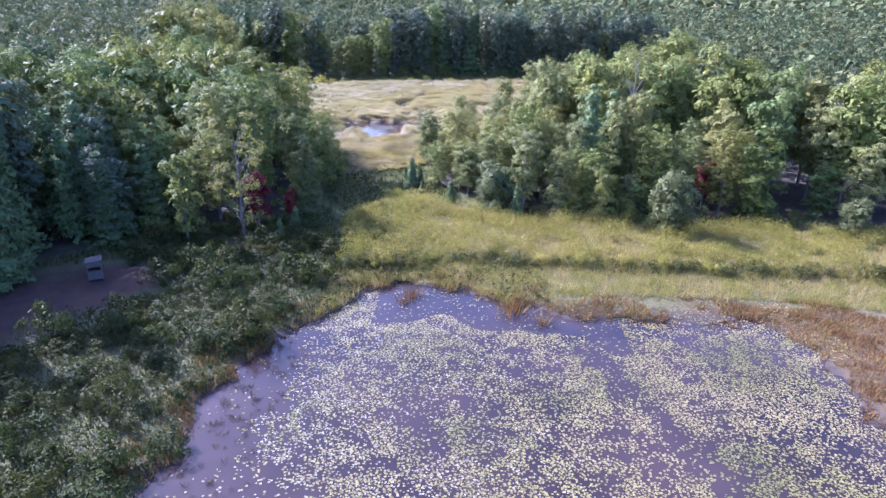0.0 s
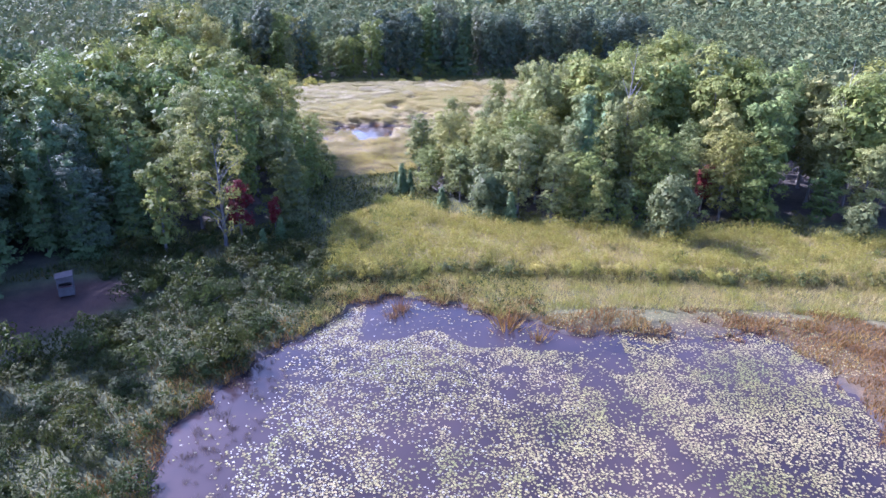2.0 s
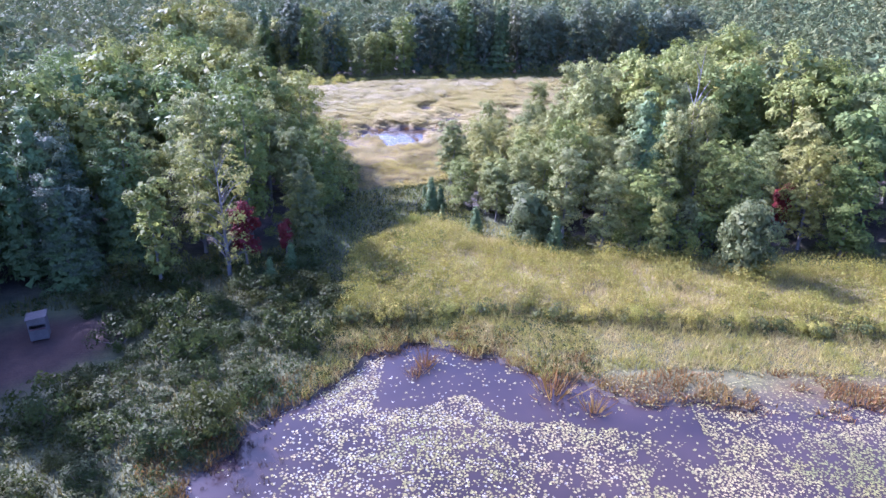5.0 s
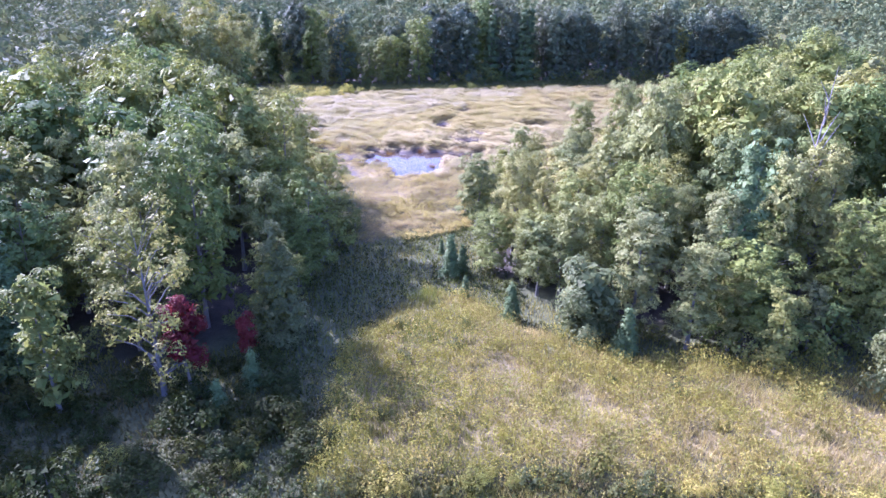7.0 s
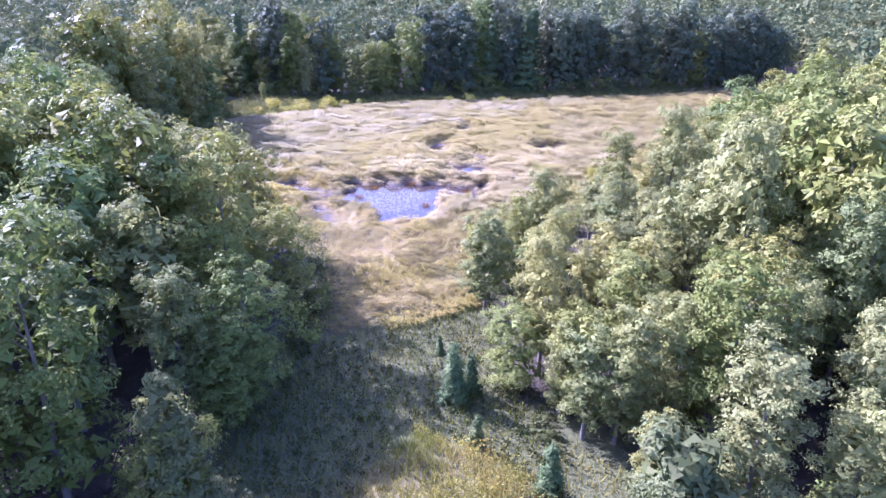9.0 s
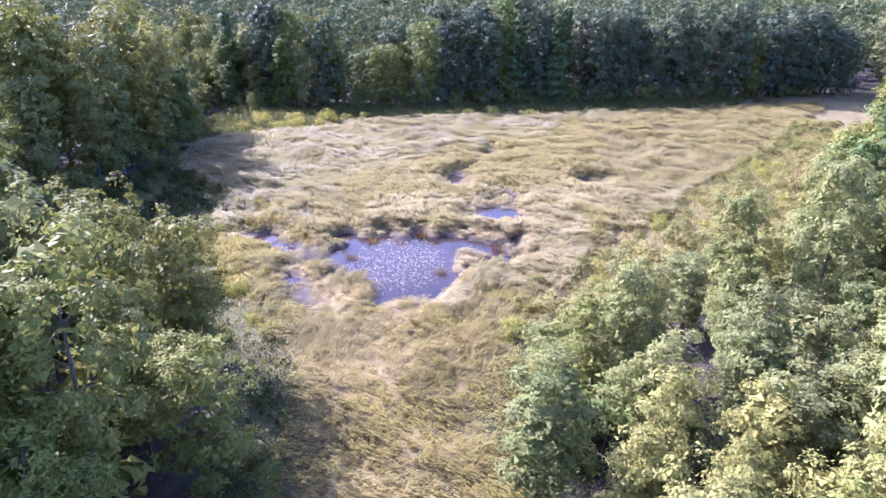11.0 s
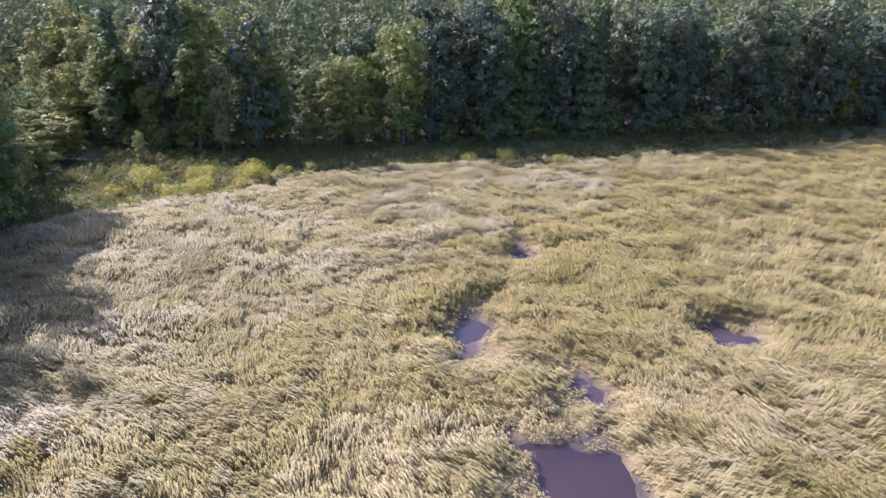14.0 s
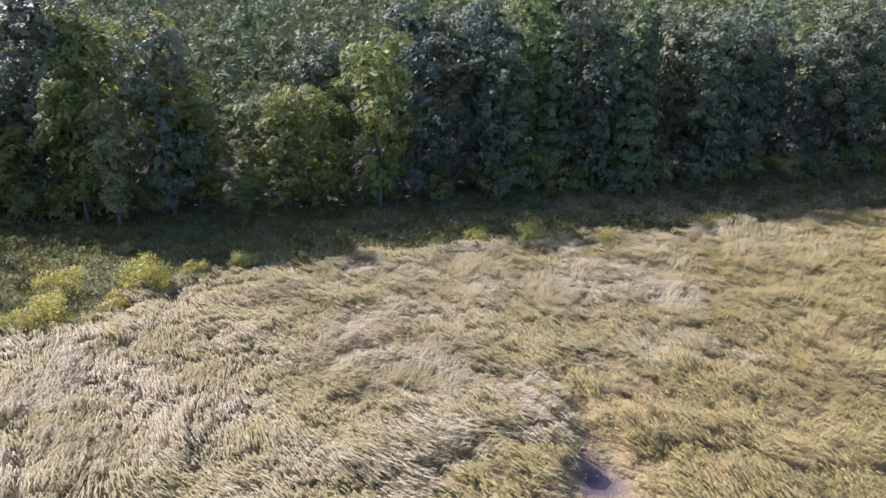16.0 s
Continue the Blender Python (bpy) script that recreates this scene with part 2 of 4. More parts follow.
def water_material():
    m, n, l, b = nodes_of("pond_water")
    a = noise_tex(n, l, 0.12, 3)
    r = ramp(n, [(0.35, (0.022, 0.016, 0.018)), (0.65, (0.046, 0.032, 0.031))])
    l.new(a.outputs[0], r.inputs[0])
    l.new(r.outputs[0], b.inputs["Base Color"])
    b.inputs["IOR"].default_value = 1.33
    ro = n.new("ShaderNodeMapRange")
    l.new(noise_tex(n, l, 0.3, 3).outputs[0], ro.inputs[0])
    ro.inputs[1].default_value, ro.inputs[2].default_value, ro.inputs[3].default_value, ro.inputs[4].default_value = 0.4, 0.7, 0.03, 0.12
    l.new(ro.outputs[0], b.inputs["Roughness"])
    w = noise_tex(n, l, 3.0, 2)
    bp = n.new("ShaderNodeBump")
    bp.inputs["Strength"].default_value, bp.inputs["Distance"].default_value = 0.05, 0.02
    l.new(w.outputs[0], bp.inputs["Height"])
    l.new(bp.outputs[0], b.inputs["Normal"])
    return m


M_WATER = water_material()


def ground_material():
    """Soil and low plants; the zones (wet, straw, russet, bare) come from the ground's own attributes."""
    m, n, l, b = nodes_of("ground_cover")
    big, mid, fine = noise_tex(n, l, 0.15, 4), noise_tex(n, l, 1.2, 4), noise_tex(n, l, 9, 3)

    def zone(name):
        a = n.new("ShaderNodeAttribute")
        a.attribute_name = name
        return a.outputs["Fac"]

    def duo(c0, c1):
        r = ramp(n, [(0.35, c0), (0.65, c1)])
        l.new(calc(n, l, "ADD", calc(n, l, "MULTIPLY", mid.outputs[0], 0.6), calc(n, l, "MULTIPLY", fine.outputs[0], 0.4)), r.inputs[0])
        return r.outputs[0]
    base = duo((0.045, 0.055, 0.020), (0.120, 0.130, 0.045))
    straw = duo((0.12, 0.094, 0.037), (0.32, 0.25, 0.10))
    russet = duo((0.042, 0.027, 0.010), (0.135, 0.085, 0.028))
    bare = duo((0.034, 0.018, 0.011), (0.070, 0.037, 0.023))
    mud = duo((0.030, 0.024, 0.022), (0.075, 0.058, 0.050))
    c = mixed(n, l, "MIX", zone("straw"), base, straw)
    c = mixed(n, l, "MIX", zone("russet"), c, russet)
    c = mixed(n, l, "MIX", zone("bare"), c, bare)
    c = mixed(n, l, "MIX", zone("litter"), c, duo((0.022, 0.018, 0.013), (0.075, 0.058, 0.040)))
    c = mixed(n, l, "MIX", zone("wet"), c, mud)
    c = mixed(n, l, "MULTIPLY", 0.35, c, big.outputs[0])
    l.new(c, b.inputs["Base Color"])
    b.inputs["Roughness"].default_value = 0.9
    bp = n.new("ShaderNodeBump")
    bp.inputs["Strength"].default_value, bp.inputs["Distance"].default_value = 0.6, 0.12
    l.new(fine.outputs[0], bp.inputs["Height"])
    l.new(bp.outputs[0], b.inputs["Normal"])
    return m


M_GROUND = ground_material()

# ---- plan: outlines of the waters, the woods and the plant belts ----
POND = [(-15, -30), (-15, 10), (-14.2, 23), (-13.4, 30), (-12.9, 35), (-9.4, 40.5), (-6.6, 45.2), (-3.4, 47.8), (-1, 47.6), (2.9, 45.2), (6.3, 43.9), (9.5, 42.4), (16.7, 42.6), (22.5, 42), (26, 38.5), (25.5, 32), (24, 27), (25, 20), (27, 5), (27, -30)]
POOL = [(-18.1, 114), (-17.5, 116.6), (-13.5, 117.8), (-9.6, 118.6), (-6.7, 117.5), (-2.3, 117), (-3.3, 113.3), (-6.4, 112.2), (-8, 107.4), (-10.4, 105.4), (-12.6, 104.4), (-14.2, 108), (-19, 111.6)]
SMALL_POOLS = [[(-7, 127.2), (-2.6, 127.4), (-2, 123.9), (-4.8, 122.8), (-6.6, 123.4)],
               [(-10.2, 139.4), (-8.6, 140.5), (-8.2, 137.6), (-9.0, 134.5), (-10.2, 136.6)],
               [(-26.7, 116.8), (-24.8, 117), (-21, 113.8), (-21.6, 113), (-25, 115)],
               [(-19.8, 108.2), (-18.9, 108), (-16.6, 103.3), (-17.4, 103)],
               [(5.9, 138.8), (7.3, 138.2), (6.9, 136.4), (5.8, 136.9)],
               [(13.4, 152.7), (15.2, 152.1), (14.2, 150.9)],
               [(-4.0, 133.0), (-3.0, 132.6), (-2.8, 130.4), (-3.8, 130.6)],
               [(-5.7, 151.2), (-4.9, 151.0), (-5.0, 149.4), (-5.7, 149.5)]]
WOOD_LEFT = [(-14, 64), (-18, 59.5), (-23, 58.5), (-27, 60), (-28, 54), (-33, 48), (-37, 38), (-42, 25), (-60, 0), (-260, -10), (-260, 215), (-75, 192), (-58, 184), (-53, 176), (-54, 163), (-51, 156), (-48, 152), (-45.5, 143), (-45.5, 132), (-48, 119), (-45, 110), (-34, 103), (-25, 99.5), (-17.5, 96), (-15, 88), (-13, 78)]
WOOD_RIGHT = [(-2.5, 76), (0.5, 71), (5.5, 66.5), (11, 64.5), (17, 64), (25, 64), (34, 64), (45, 63), (60, 58), (90, 52), (260, 40), (260, 235), (80, 222), (66, 192), (54, 168), (38, 142), (23, 120), (10, 110), (2, 103.5), (-2.5, 97), (-3.5, 88)]
WOOD_FAR = [(-260, 196), (-72, 188), (-60, 181), (-48, 177), (-29, 182), (-9, 189), (10, 192.5), (36, 200), (67, 211), (260, 240), (260, 900), (-260, 900)]
MEADOW = [(-13, 80), (-3, 86), (-3, 100), (1, 108), (7, 119), (15, 131), (28, 148), (52, 186), (62, 202), (31, 188), (8, 180.5), (-9, 176.5), (-28, 169.5), (-36, 160), (-43, 155), (-47, 150), (-46, 143), (-42, 136), (-33, 126), (-29, 114), (-22, 104), (-16, 96), (-14, 86)]
BAND = [(-9, 49), (3, 51.5), (15, 50), (30, 50), (60, 47), (75, 50), (60, 59), (36, 61), (18, 62), (11, 63), (4, 65), (-2, 70), (-6, 72), (-10, 62)]
RUSSET = [(5, 44.6), (8, 40), (22, 39.5), (24, 36), (22, 27), (24, 15), (45, 15), (48, 36), (40, 43), (26, 45.6), (12, 45.4)]
CLEARING = [(-38, 30), (-30, 33), (-23, 41), (-21, 47), (-25, 51), (-34, 47)]


def water_depth(x, y):
    """Positive inside the waters, uneven along their shores."""
    wob = (vnoise(x, y, 2.6, 3) - .5) * 2.2 + (vnoise(x, y, 0.9, 5) - .5) * 1.0
    d = sdist(POND, x, y) + wob
    d = np.maximum(d, sdist(POOL, x, y) + .2 + wob * 1.1 + (vnoise(x, y, 1.25, 15) - .5) * 3.0 - np.clip((x + 8.8) / 2, 0, 1) * vnoise(x, y, 1.5, 18) * 2.4)
    for i, p in enumerate(SMALL_POOLS):
        d = np.maximum(d, sdist(p, x, y) + (-.3 if i in (2, 3) else -.35 if i in (4, 5) else -.1) + wob * 0.6 + (vnoise(x, y, .9, 16) - .5) * 1.4)
    return d


def hill(x, y):
    return 95 * np.clip((np.hypot(x, y) - 750) / 3000, 0, 1) ** 1.2


def ground_z(x, y):
    x, y = np.asarray(x, float), np.asarray(y, float)
    d = water_depth(x, y)
    land = np.clip(-d * 0.35, 0, 1)
    wet_meadow = np.clip(sdist(MEADOW, x, y) / 6, 0, 1)
    z = hill(x, y) + 0.10 + 0.30 * land + 0.25 * (vnoise(x, y, 14, 1) - .5) + 0.12 * (vnoise(x, y, 2.2, 2) - .5)
    tuss = np.abs(vnoise(x + .5 * y, y - .3 * x, 2.4, 8) - .5) * 2
    z += 0.55 * np.clip(sdist(BAND, x, y) / 1.6, 0, 1) * np.clip(-d - .5, 0, 1)
    z += wet_meadow * land * (0.26 * (1 - tuss) ** 2 + 0.26 * vnoise(x, y, 1.3, 10))
    return np.where(d > 0, -0.12 - 0.5 * np.clip(d / 3, 0, 1), np.maximum(z, 0.05))


def steps(a, b, fine, far, grow=1.35):
    v = list(np.arange(a, b + 1e-6, fine))
    lo, hi, s = [a], [b], fine
    while hi[-1] < far:
        s *= grow
        hi.append(hi[-1] + s)
        lo.append(lo[-1] - s)
    return np.array(lo[:0:-1] + v + hi[1:])


GRID = []


def height_at(x, y):
    """The ground's height as built."""
    xs, ys, z = GRID
    i, j = int(np.searchsorted(xs, x)) - 1, int(np.searchsorted(ys, y)) - 1
    u, v = (x - xs[i]) / (xs[i + 1] - xs[i]), (y - ys[j]) / (ys[j + 1] - ys[j])
    return float((z[j, i] * (1 - u) + z[j, i + 1] * u) * (1 - v) + (z[j + 1, i] * (1 - u) + z[j + 1, i + 1] * u) * v)


def make_ground():
    xs, ys = steps(-56, 56, 0.76, 4950), steps(16, 190, 0.76, 4950)
    X, Y = np.meshgrid(xs, ys)
    x, y = X.ravel(), Y.ravel()
    z = ground_z(x, y)
    nx, ny = len(xs), len(ys)
    i, j = np.meshgrid(np.arange(nx - 1), np.arange(ny - 1))
    a = (j * nx + i).ravel()
    me = fast_mesh("ground", np.stack([x, y, z], 1), np.stack([a, a + 1, a + nx + 1, a + nx], 1), M_GROUND, smooth=True)
    d = water_depth(x, y)
    wob = (vnoise(x, y, 4, 31) - .5) * 4
    zones = {"straw": np.maximum(np.clip((sdist(MEADOW, x, y) + wob) / 3, 0, 1) + .75 * np.clip((y - 96) / 4, 0, 1) * np.clip(x + 2, 0, 1) + .3 * np.clip((x + 9) / 3, 0, 1) * (y > 36) * (y < 54), .8 * np.clip((sdist(BAND, x, y) + wob) / 3, 0, 1)),
             "russet": np.clip((sdist(RUSSET, x, y) + wob) / 2, 0, 1), "bare": np.clip((sdist(CLEARING, x, y) + wob) / 3, 0, 1), "wet": np.clip(1.3 + d * 1.1, 0, 1),
             "litter": np.clip((np.maximum(np.maximum(sdist(WOOD_LEFT, x, y), sdist(WOOD_RIGHT, x, y)), sdist(WOOD_FAR, x, y)) + wob - 1.5) / 3, 0, 1)}
    for key, v in zones.items():
        me.attributes.new(key, "FLOAT", "POINT").data.foreach_set("value", v.astype(np.float32))
    GRID.extend((xs, ys, z.reshape(ny, nx)))
    tagged(new("ground", me), "marshy ground with grass, sedge and mud", "ground", kind="structure")


make_ground()


def make_water(name, x0, x1, y0, y1, label):
    me = fast_mesh(name, [(x0, y0, 0), (x1, y0, 0), (x1, y1, 0), (x0, y1, 0)], [(0, 1, 2, 3)], M_WATER)
    tagged(new(name, me), label, "pond", kind="structure")


make_water("water", -22, 34, -40, 52, "still violet-blue pond water among floating leaves")
make_water("water", -30, 18, 99, 163, "shallow pools in the flattened reed meadow")


# ---- trees ----
def frames_of(r, nrm):
    """Two unit vectors square to each normal, turned at random."""
    ref = r.normal(size=nrm.shape)
    u = np.cross(nrm, ref)
    u /= np.linalg.norm(u, axis=1)[:, None] + 1e-9
    return u, np.cross(nrm, u)


def leaf_tris(r, centres, nrm, size, slim=0.62):
    """Pointed leaves, one face each."""
    u, v = frames_of(r, nrm)
    s = (size * r.uniform(0.6, 1.35, len(centres)))[:, None]
    V = np.stack([centres - u * s - v * s * slim, centres - u * s + v * s * slim, centres + u * s], 1).reshape(-1, 3)
    return V, np.arange(len(V)).reshape(-1, 3)


def crown_points(r, H, R, base, shape, clusters, per, cl_r):
    """Leaf places and normals: leaves in clumps, clumps on the rounded lobes of the crown (or on a conifer's whorls)."""
    up = np.array([0, 0, 1.0])
    if shape == "cone":
        t = (np.floor(r.beta(1.0, 1.5, clusters) * 11) + r.uniform(0, .35, clusters)) / 11
        ang = r.uniform(0, 2 * np.pi, clusters)
        rad = R * ((1 - t) * 0.95 + 0.04) * np.sqrt(r.uniform(0.12, 1, clusters))
        C = np.stack([rad * np.cos(ang), rad * np.sin(ang), base + t * (H - base) - 0.12 * rad], 1)
        out = np.stack([np.cos(ang), np.sin(ang), np.full(clusters, .6)], 1)
    else:
        n = max(6, int(clusters / (9 if shape == "round" else 6.5)))
        t = np.clip((np.arange(n) + .5 + r.uniform(-.4, .4, n)) / n, 0, 1)
        t[-1] = .97
        peak = .58
        prof = np.where(t < peak, .74 + .26 * t / peak, np.sqrt(np.clip(1 - ((t - peak) / (1.06 - peak)) ** 2, .03, 1)))
        ang = np.arange(n) * 2.4 + r.uniform(-.6, .6, n)
        rad = R * prof * r.uniform(.42, .74, n)
        lr = R * (r.uniform(.34, .50, n) if shape == "round" else r.uniform(.30, .44, n))
        L = np.stack([rad * np.cos(ang), rad * np.sin(ang), base + t * (H - base - lr * .8)], 1)
        k = r.integers(0, n, clusters)
        side = np.stack([np.cos(ang[k]), np.sin(ang[k]), np.zeros(clusters)], 1)
        out = r.normal(size=(clusters, 3)) * .75 + side * .5 + up * .55
        out /= np.linalg.norm(out, axis=1)[:, None] + 1e-9
        C = L[k] + out * (lr[k] * r.uniform(.7, 1.08, clusters))[:, None] * np.array([1, 1, .9])
        C[:, 2] = np.maximum(C[:, 2], base * .6)
    out /= np.linalg.norm(out, axis=1)[:, None] + 1e-9
    off = r.normal(size=(clusters, per, 3)) * .9 + (out * 0.7 + up * 0.5)[:, None]
    off /= np.linalg.norm(off, axis=2)[:, :, None] + 1e-9
    size = (cl_r * r.uniform(0.55, 1.35, clusters))[:, None, None]
    P = (C[:, None] + off * size * r.uniform(0.45, 1.2, (clusters, per, 1)) * np.array([1.1, 1.1, 0.85])).reshape(-1, 3)
    N = r.normal(size=P.shape) * 0.32 + off.reshape(-1, 3) * 0.6 + np.repeat(out, per, 0) * 0.5 + up * 0.1
    N /= np.linalg.norm(N, axis=1)[:, None]
    return C, P, N


def tree_data(seed, H, R, base, shape, clusters, per, leaf, cl_r, limbs=9, filler=240):
    r = rng_for(seed)
    C, P, N = crown_points(r, H, R, base, shape, clusters, per, cl_r)
    keep = P[:, 2] > 0.25
    LV, LF = leaf_tris(r, P[keep], N[keep], leaf)
    if filler:      # the shaded inner sprays of the crown
        C2, P2, N2 = crown_points(r, H * 0.93, R * 0.62, base, shape, filler * 8 // 10, 3, cl_r * 0.8)
        keep = P2[:, 2] > 0.4
        IV, IF = leaf_tris(r, P2[keep], N2[keep], leaf * 2.9)
        LF = np.concatenate([LF, IF + len(LV)])
        LV = np.concatenate([LV, IV])
    bend = r.normal(size=2) * 0.035 * H
    rad0 = 0.010 * H + 0.05

    def axis(t):
        return np.array([bend[0] * t * t, bend[1] * t * t, H * 0.80 * t])
    paths = [[(axis(t) - (0, 0, 0.15 * (t == 0)), rad0 * (1.25 if t == 0 else 1 - 0.9 * t)) for t in (0, .12, .3, .5, .7, .88, 1)]]
    for c in C[r.permutation(clusters)[:limbs]]:
        t0 = np.clip((c[2] - 0.35 * np.hypot(c[0], c[1]) - 0.8) / (H * 0.80), 0.12, 0.9)
        a = axis(t0)
        mid = a * 0.5 + c * 0.5 + np.array([0, 0, 0.12 * np.linalg.norm(c - a)])
        paths.append([(a, rad0 * 0.42 * (1.1 - t0)), (mid, rad0 * 0.27 * (1.1 - t0)), (c, 0.012)])
    return LV, LF, paths


def make_tree(name, seed, H, R, base, shape, clusters, per, leaf, cl_r, mat, bark, label, limbs=9, filler=240):
    LV, LF, paths = tree_data(seed, H, R, base, shape, clusters, per, leaf, cl_r, limbs, filler)
    root = tagged(new(name), label, "tree", "trees of the wood")
    TV, TF = tubes(paths)
    part("trunk", fast_mesh("trunk", TV, TF, bark, smooth=True), root)
    part("crown", fast_mesh("crown", LV, LF, mat), root)
    root["spare"] = 1
    return root


def stand(ob, x, y, size=1.0, turn=0.0, tall=1.0, lean=0.0, sink=0.05):
    """Set a template itself, or a copy of it once it is in use, on the ground."""
    z = height_at(x, y) - sink
    m = pose(x, y, max(z, -0.2), lean, 0, turn) @ Matrix.Diagonal((size, size, size * tall, 1))
    if ob.get("spare"):
        del ob["spare"]
        ob.matrix_basis = m
        return ob
    return copy_thing(ob, m)


L_BROAD = "mature broad-leaved tree with a dark green uneven crown"
L_ASPEN = "slender pale-barked tree with light grey-green leaves"
L_PINE = "tall blue-green pine with layered feathery boughs"
L_OAK = "tall oak with the wood's shade put into its leaf colour"
NEAR_BROAD = [make_tree("broadleaf_tree", 111 + k, 16, 3.3, 2.0, "round", 190, 50, 0.105, 0.56, M_LEAF, M_BARK, L_BROAD, 14, 420) for k in range(3)]
NEAR_ASPEN = [make_tree("aspen_tree", 131 + k, 15, 2.3, 2.6, "column", 165, 44, 0.10, 0.48, M_ASPEN, M_PALE_BARK, L_ASPEN, 14, 360) for k in range(4)]
NEAR_PINE = [make_tree("pine_tree", 151, 17, 3.2, 0.8, "cone", 190, 46, 0.10, 0.52, M_NEEDLE, M_BARK, L_PINE, 14, 780)]
NEAR_OAK = [make_tree("oak_tree", 121 + k, 16, 3.4, 2.0, "round", 190, 50, 0.105, 0.58, M_SHADE_OAK, M_BARK, L_OAK, 14, 420) for k in range(2)]
EDGE_BROAD = [make_tree("broadleaf_tree", 11 + k, 16, 3.3, 1.4, "round", 130, 48, 0.13, 0.62, M_LEAF, M_BARK, L_BROAD, 10, 360) for k in range(4)]
EDGE_OAK = [make_tree("oak_tree", 21 + k, 17, 3.6, 1.2, "round", 130, 48, 0.13, 0.64, M_SHADE_OAK, M_BARK, L_OAK, 11, 360) for k in range(3)]
EDGE_ASPEN = [make_tree("aspen_tree", 31 + k, 15, 2.6, 2.2, "column", 120, 46, 0.12, 0.56, M_ASPEN, M_PALE_BARK, L_ASPEN, 10, 330) for k in range(3)]
EDGE_PINE = [make_tree("pine_tree", 51 + k, 17, 3.4, 0.6, "cone", 130, 38, 0.14, 0.60, M_NEEDLE, M_BARK, L_PINE, 10, 570) for k in range(2)]
MID_BROAD = [make_tree("broadleaf_tree", 71 + k, 16, 3.4, 3.6, "round", 90, 44, 0.155, 0.72, M_LEAF, M_BARK, L_BROAD, 3, 300) for k in range(3)]
MID_OAK = [make_tree("oak_tree", 76 + k, 16, 3.4, 3.6, "round", 84, 44, 0.155, 0.70, M_SHADE_OAK, M_BARK, L_OAK, 3, 300) for k in range(2)]
MID_ASPEN = [make_tree("aspen_tree", 81 + k, 15.5, 2.8, 3.6, "column", 76, 44, 0.15, 0.64, M_ASPEN, M_PALE_BARK, L_ASPEN, 3, 270) for k in range(2)]
MID_PINE = [make_tree("pine_tree", 91, 17, 3.4, 1.0, "cone", 84, 26, 0.19, 0.7, M_NEEDLE, M_BARK, L_PINE, 4, 300)]


def near_stand(x, y, e):
    return (y < 118 and e < 24 and -48 < x < 52) or (y >= 118 and e < 8 and -68 < x < 70)


